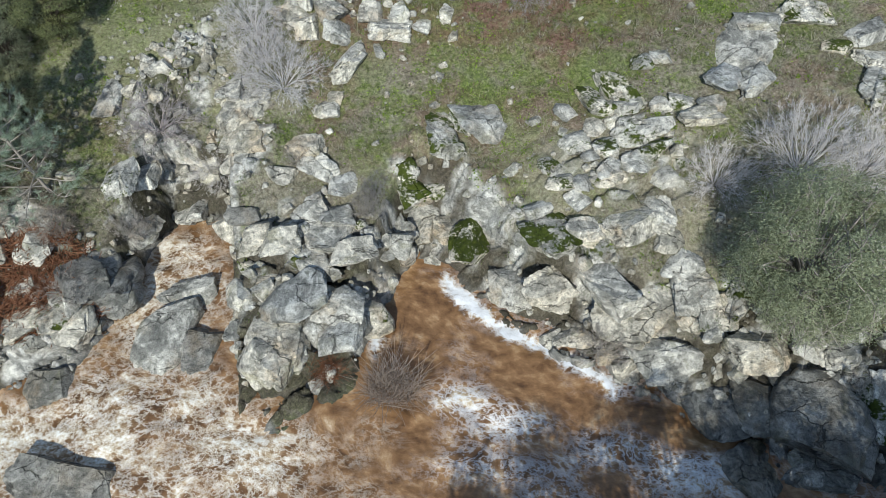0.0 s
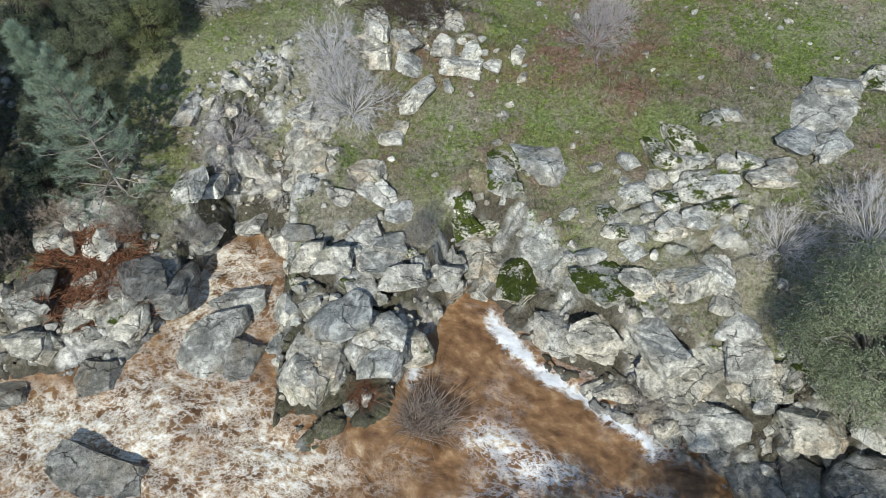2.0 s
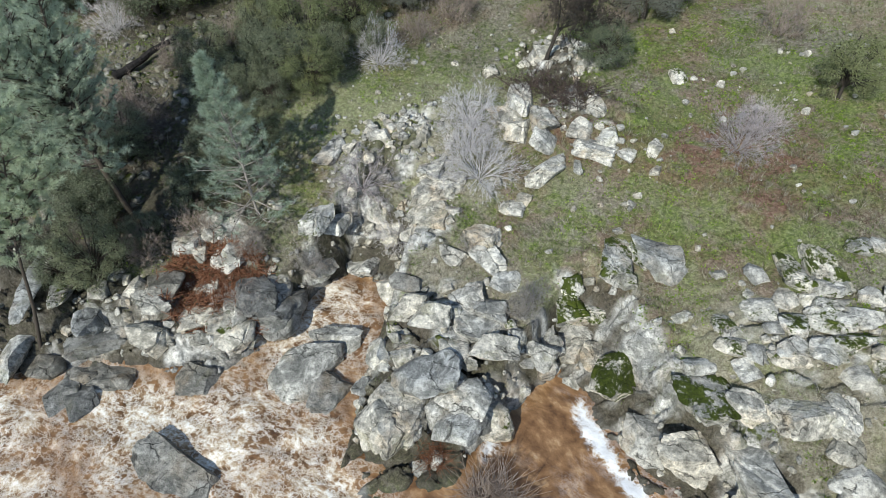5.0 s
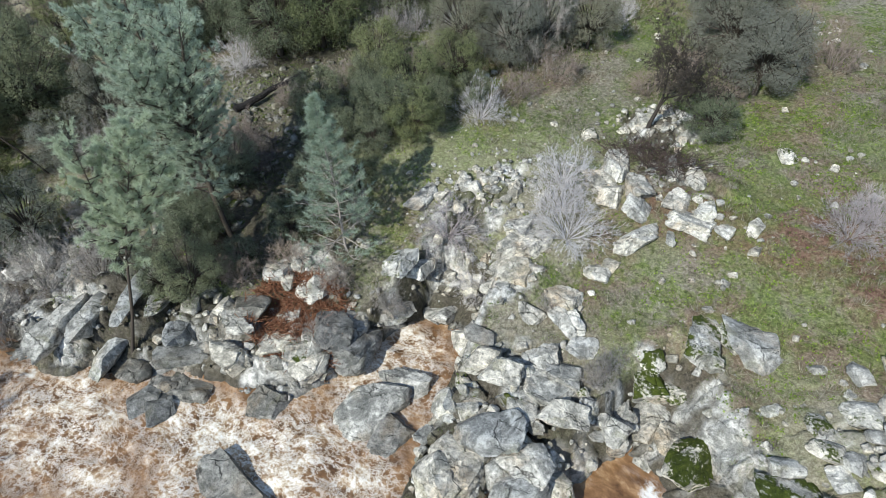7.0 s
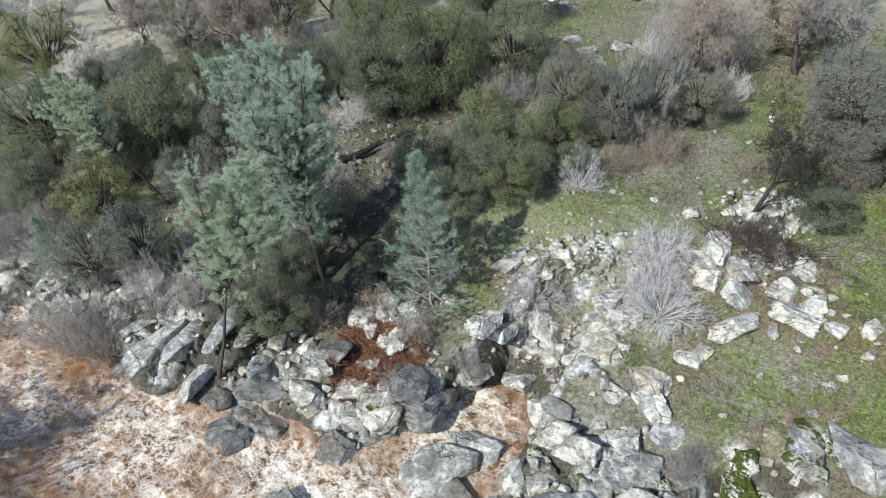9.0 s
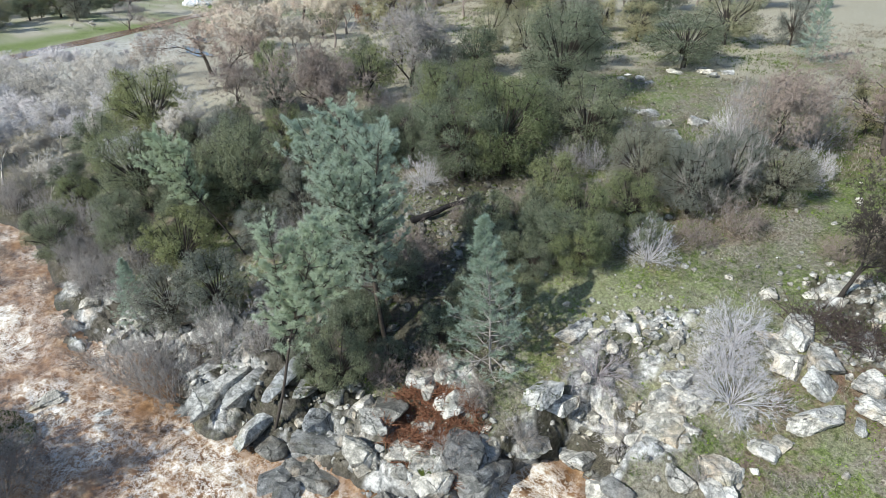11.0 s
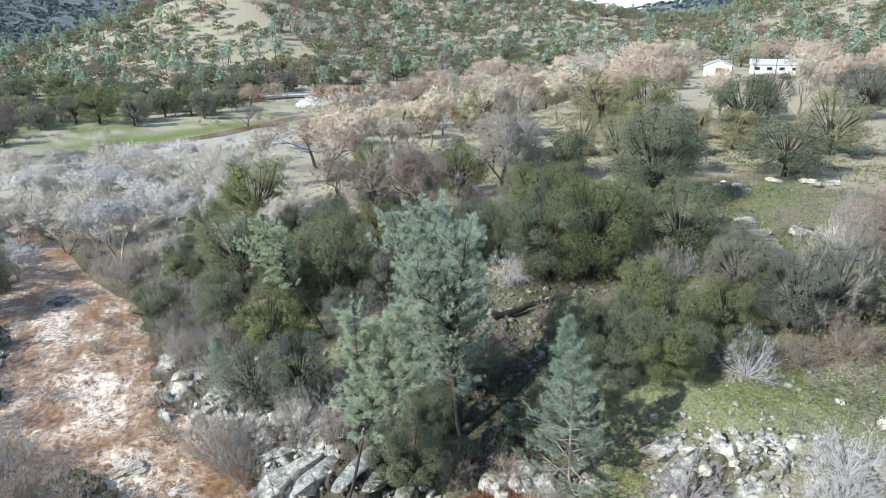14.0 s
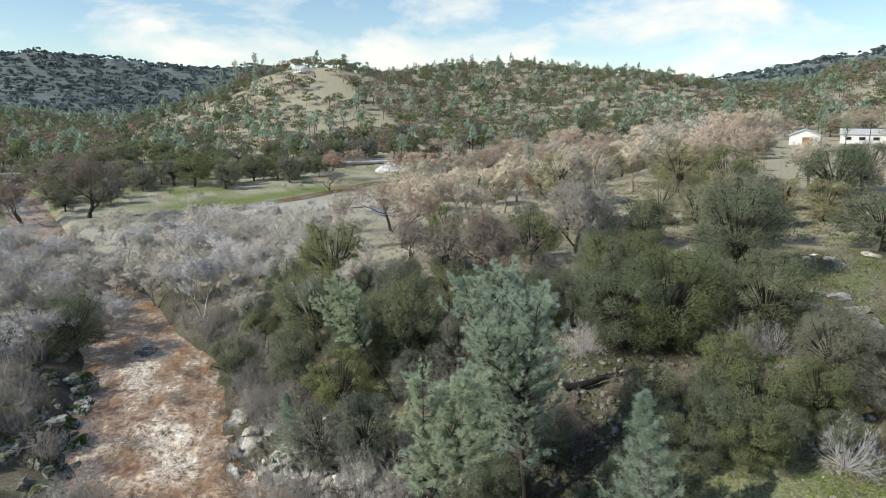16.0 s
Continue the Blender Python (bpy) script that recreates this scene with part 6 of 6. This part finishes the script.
# far woods
def woods(name, label, n, mat, seed, lo, near, far, hmin, hmax, wide=0.5, lobes=9, sprays=12, leaf=0.055, long=1.4, taper=0.0):
    """A wood strewn in loose patches over the hills, open towards the fields, the road and the houses: each tree a trunk with limbs and a lumpy crown."""
    r = np.random.default_rng(seed)
    m = n * 12
    d, a = np.sqrt(r.uniform(near**2, far**2, m)), np.radians(r.uniform(15, 112, m))
    x, y = -d * np.sin(a), d * np.cos(a)
    ok = fbm(x / 60, y / 60, 80 + seed) + 0.3 * r.random(m) > lo
    ok &= ~((x > -330) & (y < 335) & (x < -40)) & ~(np.hypot(x + 257, y - 440) < 34) & (abs(x + 315) > 8) & ~(np.hypot(x + 580, y - 142) < 24) & ~(np.hypot((x + 520) / 1.6, y - 152) < 18)
    x, y = x[ok][:n], y[ok][:n]
    z, k = land(x, y)[0], len(x)
    h = r.uniform(hmin, hmax, k)
    c = r.normal(size=(k, lobes, 1, 3))
    c /= np.linalg.norm(c, axis=3, keepdims=True)
    c[..., 2] = np.abs(c[..., 2]) * 1.5 - 0.45
    c *= r.uniform(0.35, 0.72, (k, lobes, 1, 1))
    w = r.normal(size=(k, lobes, sprays, 3))
    w /= np.linalg.norm(w, axis=3, keepdims=True)
    w[..., 2] = np.abs(w[..., 2]) - 0.2
    off = c + w * r.uniform(0.2, 0.42, (k, lobes, 1, 1)) * r.uniform(0.75, 1.05, (k, lobes, sprays, 1))
    up = np.clip(off[..., 2:] * 0.5 + 0.5, 0, 1)
    off[..., :2] *= 1 + taper * (0.35 - up)
    size = np.stack([h * wide, h * wide, h * 0.5], 1)[:, None, None]
    at = np.stack([x, y, z + h * 0.5], 1)[:, None, None] + off * size
    n_leaf = np.repeat(h * leaf, lobes * sprays)
    v, f = leaves(r, at.reshape(-1, 3), n_leaf, long, (w + np.array((0, 0, 0.3))).reshape(-1, 3))
    foot = np.stack([x, y, z - 0.5], 1)
    crotch = np.stack([x, y, z + h * 0.32], 1)
    segs = [np.column_stack([foot, crotch, h * 0.015, h * 0.011])]
    for j in range(min(4, lobes)):
        segs.append(np.column_stack([crotch, np.stack([x, y, z + h * 0.5], 1) + c[:, j, 0] * size[:, 0, 0], h * 0.008, h * 0.003]))
    tv, tf = tubes(np.concatenate(segs), 3)
    me = mesh_of(name, np.concatenate([v, tv]), np.concatenate([f, tf + len(v)]), mat, BARK)
    me.polygons.foreach_set("material_index", np.concatenate([np.zeros(len(f), np.int32), np.ones(len(tf), np.int32)]))
    return tagged(new(name, me), label, "woodland", kind="stuff")


HAZE_TWIGS = mat_leaf("far_twigs", (0.17, 0.13, 0.105), (0.29, 0.23, 0.19), (0.44, 0.36, 0.3))
woods("far_oak_wood", "far evergreen oak woodland on the hills", 1600, LIVE, 1, 0.44, 225, 950, 8, 13, 0.68, sprays=18, leaf=0.085)
woods("far_olive_wood", "far olive-green oak woodland on the hills", 1200, OLIVE, 5, 0.42, 225, 950, 8, 12, 0.68, sprays=18, leaf=0.085)
woods("far_grey_wood", "far grey-green brush and oaks on the hills", 1100, PALE, 6, 0.42, 225, 900, 5, 9, 0.75, sprays=14, leaf=0.1)
woods("far_bare_wood", "far leafless brown oak woodland on the hills", 1300, HAZE_TWIGS, 2, 0.42, 225, 950, 8, 13, 0.68, 9, 18, 0.045, 3.0)
woods("far_rust_wood", "far oaks with withered russet leaves", 60, RUST, 8, 0.5, 330, 950, 7, 11, 0.62, leaf=0.1)
woods("far_pine_wood", "far grey-green pines on the hills", 900, NEEDLE, 3, 0.45, 330, 1000, 12, 20, 0.3, 12, 10, 0.055, 1.8, 0.9)
# the bluish leaf colours hold aerial haze as well as chaparral green
woods("mountain_wood", "chaparral on the distant mountain, with blue distance haze in its colour", 9000, mat_leaf("hazed_chaparral", (0.11, 0.14, 0.155), (0.16, 0.195, 0.21), (0.23, 0.265, 0.27)), 4, 0.1, 1400, 3200, 8, 14, 1.5, 2, 7, 0.55)

# ---- fallen timber and flood litter ----
def log_thing(name, a, b, radius, mat, label, stubs, seed):
    """A fallen trunk with broken stubs."""
    g = np.random.default_rng(seed)
    a, b = np.array(a), np.array(b)
    along = (b - a) / np.linalg.norm(b - a)
    u = np.cross(along, (0, 0, 1.0))
    w = np.cross(along, u)
    t = np.arange(9) * 2 * math.pi / 9
    rings = [a + (b - a) * k / 8 + g.normal(0, 0.04, 3) + (np.cos(t)[:, None] * u + np.sin(t)[:, None] * w) * radius * (1 - 0.06 * k) * g.uniform(0.9, 1.1, (9, 1)) for k in range(9)]
    v = np.concatenate(rings)
    f = [(k * 9 + i, k * 9 + (i + 1) % 9, k * 9 + 9 + (i + 1) % 9, k * 9 + 9 + i) for k in range(8) for i in range(9)] + [tuple(range(9)), tuple(range(72, 81))]
    root = new(name)
    piece("stem", mesh_of(name + "_stem", v, f, mat), root)
    for k in range(stubs):
        c = a + (b - a) * g.uniform(0.3, 1.0)
        w = g.normal(size=3)
        w[2] = abs(w[2])
        v, f = tubes([(*c, *(c + w / np.linalg.norm(w) * g.uniform(0.5, 1.4)), 0.06, 0.02)], 5)
        piece("stub", mesh_of(name + "_stub", v, f, mat), root)
    return tagged(root, label, "log")


za, zb = ground_at(-38.9, 30.5), ground_at(-37.3, 36.8)
log_thing("fallen_log", (-38.9, 30.5, za + 0.5), (-37.0, 36.8, zb + 0.7), 0.32, CHAR, "blackened fallen log lying across the stony slope", 7, 4)


def sticks(name, label, mat, n, cx, cy, rx, ry, length, seed, thick=0.025, rise=0.15):
    g = np.random.default_rng(seed)
    t, q = g.uniform(0, 6.28, n), np.sqrt(g.random(n))
    x, y = cx + rx * q * np.cos(t), cy + ry * q * np.sin(t)
    z = np.maximum(land(x, y)[0], 0.0) + g.uniform(0.02, rise, n)
    w = np.column_stack([g.normal(size=(n, 2)), g.normal(0, 0.25, n) + rise])
    w *= (length * g.uniform(0.4, 1.2, n) / np.linalg.norm(w, axis=1))[:, None]
    p = np.column_stack([x, y, z])
    v, f = tubes(np.column_stack([p, p + w, np.full(n, thick), np.full(n, thick * 0.5)]), 4)
    return tagged(new(name, mesh_of(name, v, f, mat)), label, "driftwood", kind="stuff")


LITTER = mat_bark("red_litter", (0.10, 0.045, 0.025), (0.27, 0.135, 0.08))
sticks("flood_litter", "heap of reddish-brown sticks and flood litter", LITTER, 3200, -22.3, 18.6, 3.6, 3.0, 0.75, 31, 0.028, 0.3)
sticks("brush_heap", "dark dead brush below the burnt oak", mat_bark("dark_brush", (0.035, 0.027, 0.024), (0.12, 0.09, 0.078)), 420, -7.2, 38.6, 3.2, 1.6, 1.6, 32, 0.022, 0.7)
sticks("slope_brush", "grey dead brush on the stony slope", mat_bark("grey_brush", (0.09, 0.08, 0.078), (0.22, 0.2, 0.19)), 900, -35, 27, 3.0, 2.6, 1.5, 33, 0.02, 0.6)
sticks("drowned_bush", "brown twiggy bush standing in the flood water", BROWN, 420, -2.8, 13.2, 1.3, 0.9, 1.8, 34, 0.016, 0.8)
for x, y in ((-52.2, 4.5), (-72, 3), (-61, 5), (-58.7, -3.2), (-47, 4.5), (-66, 1.5)):
    sticks("drowned_bush", "brown twiggy bush standing in the flood water", BROWN, 120, x, y, 1.1, 0.7, 1.3, int(-x * 10), 0.014, 0.8)
sticks("shore_brush", "reddish twigs hanging over the water's edge", LITTER, 200, -6.3, 14.0, 0.8, 0.5, 0.9, 35, 0.015, 0.5)

for ob in PROTOS:
    for o in (*ob.children_recursive, ob):
        bpy.data.objects.remove(o)

# ---- the valley: road, bridge, creek, houses ----
ASPHALT = mat_plain("road_surface", (0.3, 0.29, 0.27), 0.9, 0, 0.15, 0.5)
CONCRETE = mat_plain("concrete", (0.5, 0.49, 0.46), 0.85, 0, 0.15, 0.8)
STEEL = mat_plain("galvanised_steel", (0.55, 0.56, 0.57), 0.45, 0.8, 0.1, 2.0)
WHITE = mat_plain("white_cladding", (0.78, 0.78, 0.76), 0.6, 0, 0.05, 0.6)
ROOF = mat_plain("pale_metal_roof", (0.62, 0.63, 0.64), 0.4, 0.3, 0.08, 0.6)
TIMBER = mat_plain("brown_timber", (0.3, 0.17, 0.09), 0.7, 0, 0.3, 1.5)
GLASS = mat_plain("dark_glass", (0.03, 0.035, 0.04), 0.08, 0, 0.1, 1.0)
POLE = mat_plain("pole_wood", (0.12, 0.09, 0.07), 0.9, 0, 0.3, 2.0)


def box(bm, lo, hi):
    vs = [bm.verts.new((x, y, z)) for x in (lo[0], hi[0]) for y in (lo[1], hi[1]) for z in (lo[2], hi[2])]
    for f in ((0, 1, 3, 2), (4, 6, 7, 5), (0, 4, 5, 1), (2, 3, 7, 6), (0, 2, 6, 4), (1, 5, 7, 3)):
        bm.faces.new([vs[k] for k in f])


def part(name, bm, mat, parent, label=""):
    bmesh.ops.recalc_face_normals(bm, faces=bm.faces[:])
    me = bpy.data.meshes.new(name)
    bm.to_mesh(me)
    bm.free()
    me.materials.append(mat)
    return piece(name, me, parent, label)


def boxed(name, lo, hi, mat, parent, label="", soft=0.03):
    bm = bmesh.new()
    box(bm, lo, hi)
    bmesh.ops.bevel(bm, geom=bm.edges[:], offset=soft, segments=1, affect="EDGES")
    return part(name, bm, mat, parent, label)


def ribbon(name, centre, half, lift, skirt, mat, label, category):
    """A strip of road or water along a line of x, y, z points."""
    c = np.array(centre)
    t = np.gradient(c[:, :2], axis=0)
    t /= np.linalg.norm(t, axis=1, keepdims=True)
    n = np.stack([-t[:, 1], t[:, 0]], 1)
    rows = []
    for k, h in ((-1, skirt), (-1, 0), (1, 0), (1, skirt)):
        rows.append(np.column_stack([c[:, :2] + n * half * k * (1.25 if h else 1), c[:, 2] + lift - h]))
    v = np.stack(rows, 1).reshape(-1, 3)
    f = []
    for k in range(len(c) - 1):
        for j in range(3):
            f.append((4 * k + j, 4 * k + j + 1, 4 * k + j + 5, 4 * k + j + 4))
    return tagged(new(name, mesh_of(name, v, f, mat)), label, category, kind="structure")


ys = np.arange(-220, 330, 6.0)
xs = -316 + 5 * np.sin(ys / 70)
zs = np.convolve(np.pad(land(xs, ys)[0], 6, "edge"), np.ones(13) / 13, "valid")
zs = np.maximum(zs, 2.8) + 0.9
road_z = lambda y: float(np.interp(y, ys, zs))
road_x = lambda y: -316 + 5 * math.sin(y / 70)
west, east = ys <= 98, ys >= 158
ribbon("road_1", np.column_stack([xs, ys, zs])[west], 3.6, 0.0, 2.5, ASPHALT, "pale grey country road on a low bank", "road")
ribbon("road_2", np.column_stack([xs, ys, zs])[east], 3.6, 0.0, 2.5, ASPHALT, "pale grey country road on a low bank", "road")

bridge = new("bridge")
tagged(bridge, "low concrete road bridge with steel guard rails", "bridge")
span = np.linspace(94, 162, 9)
bm = bmesh.new()
for a, b in zip(span[:-1], span[1:]):
    vs = [bm.verts.new((road_x(y) + sx, y, road_z(y) + dz)) for y in (a, b) for sx in (-4.2, 4.2) for dz in (-0.9, 0.02)]
    for f in ((0, 1, 3, 2), (4, 6, 7, 5), (0, 4, 5, 1), (2, 3, 7, 6), (0, 2, 6, 4), (1, 5, 7, 3)):
        bm.faces.new([vs[k] for k in f])
part("deck", bm, CONCRETE, bridge)
for y in (112, 128, 144):
    boxed("pier", (road_x(y) - 3.2, y - 0.6, -1.5), (road_x(y) + 3.2, y + 0.6, road_z(y) - 0.85), CONCRETE, bridge)
for side in (-4.0, 4.0):
    segs = [(road_x(a) + side, a, road_z(a) + 0.75, road_x(b) + side, b, road_z(b) + 0.75, 0.16, 0.16) for a, b in zip(span[:-1], span[1:])]
    piece("guard_rail", mesh_of("guard_rail", *tubes(segs, 6), STEEL), bridge)
    for y in np.arange(95, 162, 4.0):
        boxed("post", (road_x(y) + side - 0.08, y - 0.08, road_z(y)), (road_x(y) + side + 0.08, y + 0.08, road_z(y) + 0.85), STEEL, bridge, "", 0.01)

u = np.linspace(0, 1, 60)
ex = np.interp(u, (0, 0.18, 0.36, 0.5, 0.66, 0.82, 1), (-330, -290, -249, -236, -210, -192, -182))
ey = np.interp(u, (0, 0.18, 0.36, 0.5, 0.66, 0.82, 1), (132, 128, 112, 82, 56, 28, -2))
soft7 = np.ones(7) / 7
ex, ey = np.convolve(np.pad(ex, 3, "edge"), soft7, "valid"), np.convolve(np.pad(ey, 3, "edge"), soft7, "valid")
CREEK = mat_plain("creek_water", (0.2, 0.115, 0.065), 0.15, 0, 0.25, 0.4)
ribbon("creek", np.column_stack([ex, ey, np.maximum(land(ex, ey)[0], 0.3)]), 3.2, 0.12, 0.6, CREEK, "narrow muddy creek winding across the flood plain", "creek")
PUDDLE = mat_plain("puddle_water", (0.16, 0.15, 0.14), 0.05, 0, 0.1, 0.4)
for k, (px, py, a, b) in enumerate(((-168, 62, 9, 2.2), (-150, 40, 6, 1.6), (-185, 70, 7, 2.0), (-130, 22, 5, 1.5))):
    t = np.linspace(0, 2 * math.pi, 28, endpoint=False)
    q = 1 + 0.25 * np.sin(3 * t + k) + 0.15 * np.sin(5 * t)
    v = np.column_stack([px + a * q * np.cos(t + 0.4), py + b * q * np.sin(t), np.full(28, ground_at(px, py) + 0.15)])
    tagged(new("puddle", mesh_of("puddle", v, [tuple(range(28))], PUDDLE)), "shallow flood pool reflecting the sky", "pool", kind="structure")


def gable_house(name, x, y, turn, length, width, wall, ridge, label, doors=(), windows=()):
    """A metal-clad building with a gable roof; doors and windows as (side, along, low, wide, high)."""
    root = new(name)
    root.matrix_world = pose(x, y, ground_at(x, y) - 0.1, 0, 0, turn)
    l, w = length / 2, width / 2
    bm = bmesh.new()
    prof = ((-w, 0), (w, 0), (w, wall), (0, ridge), (-w, wall))
    a = [bm.verts.new((-l, p, q)) for p, q in prof]
    b = [bm.verts.new((l, p, q)) for p, q in prof]
    bm.faces.new(a), bm.faces.new(b)
    for k in range(5):
        bm.faces.new((a[k], a[(k + 1) % 5], b[(k + 1) % 5], b[k]))
    part("wall", bm, WHITE, root)
    for s in (-1, 1):
        bm = bmesh.new()
        e, drop = 0.5, 0.5 * (ridge - wall) / w
        vs = [bm.verts.new(c) for c in ((-l - e, 0, ridge + 0.05), (l + e, 0, ridge + 0.05), (l + e, s * (w + e), wall - drop + 0.05), (-l - e, s * (w + e), wall - drop + 0.05))]
        top = [bm.verts.new(v.co + Vector((0, 0, 0.18))) for v in vs]
        bm.faces.new(vs), bm.faces.new(top)
        for k in range(4):
            bm.faces.new((vs[k], vs[(k + 1) % 4], top[(k + 1) % 4], top[k]))
        part("roof_slope", bm, ROOF, root)
    for kind, rows, mat in (("door", doors, TIMBER), ("window", windows, GLASS)):
        for side, along, low, wide, high in rows:
            if side == "end":
                leaf = boxed(kind, (l - 0.05, along - wide / 2, low), (l + 0.1, along + wide / 2, low + high), mat, root)
                boxed("lintel", (l - 0.02, along - wide / 2 - 0.12, low + high + 0.004), (l + 0.14, along + wide / 2 + 0.12, low + high + 0.16), ROOF, leaf)
            else:
                leaf = boxed(kind, (along - wide / 2, -w - 0.1, low), (along + wide / 2, -w + 0.05, low + high), mat, root)
                boxed("sill" if kind == "window" else "step", (along - wide / 2 - 0.1, -w - 0.2, low - 0.12), (along + wide / 2 + 0.1, -w + 0.02, low - 0.004), ROOF, leaf)
                boxed("lintel", (along - wide / 2 - 0.1, -w - 0.14, low + high + 0.004), (along + wide / 2 + 0.1, -w + 0.02, low + high + 0.12), ROOF, leaf)
    return tagged(root, label, "building")


gable_house("white_shed", -169.5, 251, -56, 13, 11, 4.0, 6.4, "white metal shed with a brown door on the hillside", (("end", 1.0, 0.1, 3.6, 3.2),), (("side", -3, 1.4, 1.4, 1.1), ("side", 3, 1.4, 1.4, 1.1)))
gable_house("long_barn", -160, 286, 32, 28, 10, 4.0, 6.0, "long white barn with a pale metal roof", (("side", 9, 0.1, 3.2, 3.0),), tuple(("side", a, 1.6, 2.2, 1.2) for a in (-11, -6, -1, 4)))
gable_house("hill_house", -596, 146, 20, 15, 9, 3.6, 6.0, "white house on top of the wooded hill", (), tuple(("side", a, 1.4, 1.6, 1.4) for a in (-6, -2, 2, 6)))
gable_house("small_hut", -338, 325, -40, 9, 7, 3.2, 5.0, "small white hut among the trees", (("end", 0, 0.1, 1.2, 2.1),), (("side", 0, 1.2, 1.2, 1.1),))
gable_house("far_house", -610, 430, 10, 14, 10, 4.0, 6.5, "white house among trees on the ridge", (), (("side", -3, 1.4, 1.6, 1.4), ("side", 3, 1.4, 1.6, 1.4)))


def utility_pole(x, y, h=10.0):
    root = new("utility_pole")
    root.matrix_world = pose(x, y, ground_at(x, y), 0, 0, 8)
    piece("pole", mesh_of("pole", *tubes([(0, 0, -0.4, 0, 0, h, 0.17, 0.12)], 8), POLE), root)
    arm = boxed("crossarm", (-0.08, -1.2, h - 0.9), (0.08, 1.2, h - 0.7), POLE, root)
    for k in (-1.0, 0.0, 1.0):
        piece("insulator", mesh_of("insulator", *tubes([(0, k, h - 0.7, 0, k, h - 0.5, 0.06, 0.04)], 6), CONCRETE), arm)
    return tagged(root, "wooden utility pole with a crossarm beside the road", "pole", "utility poles")


for x, y in ((-330, -62), (-327, 62), (-330, 0), (-326, 190), (-182, 236), (-150, 262)):
    utility_pole(x, y)

# heap of white riprap by the bridge, and the thicket on the road bank
r = np.random.default_rng(77)
n = 260
t, q = r.uniform(0, 6.28, n), np.sqrt(r.random(n))
heap = np.stack([-272 + 5.5 * q * np.cos(t), 106 + 7.5 * q * np.sin(t)], 1)
vs, fs, n0 = [], [], 0
for k in range(n):
    v0, f0 = pebbles[k % len(pebbles)]
    s = r.uniform(0.8, 1.7)
    m = np.array(Euler(r.uniform(0, 6.28, 3)).to_matrix()) * s
    vs.append(v0 @ m.T + (heap[k, 0], heap[k, 1], ground_at(*heap[k]) + 0.3 + 4.2 * (1 - q[k]) * r.uniform(0.75, 1.05)))
    fs.append(f0 + n0)
    n0 += len(v0)
tagged(new("riprap_heap", mesh_of("riprap_heap", np.concatenate(vs), np.concatenate(fs), mat_plain("white_stone", (0.72, 0.71, 0.69), 0.8, 0, 0.15, 0.8))), "heap of clean white riprap rock beside the bridge", "rock heap", kind="stuff")
sticks("road_thicket", "dark red-brown leafless thicket on the road bank", LITTER, 2600, -300, 140, 5, 22, 4.0, 41, 0.06, 2.2)
sticks("road_thicket_far", "dark red-brown leafless thicket on the road bank", LITTER, 1600, -303, 78, 4, 16, 3.5, 42, 0.06, 2.0)
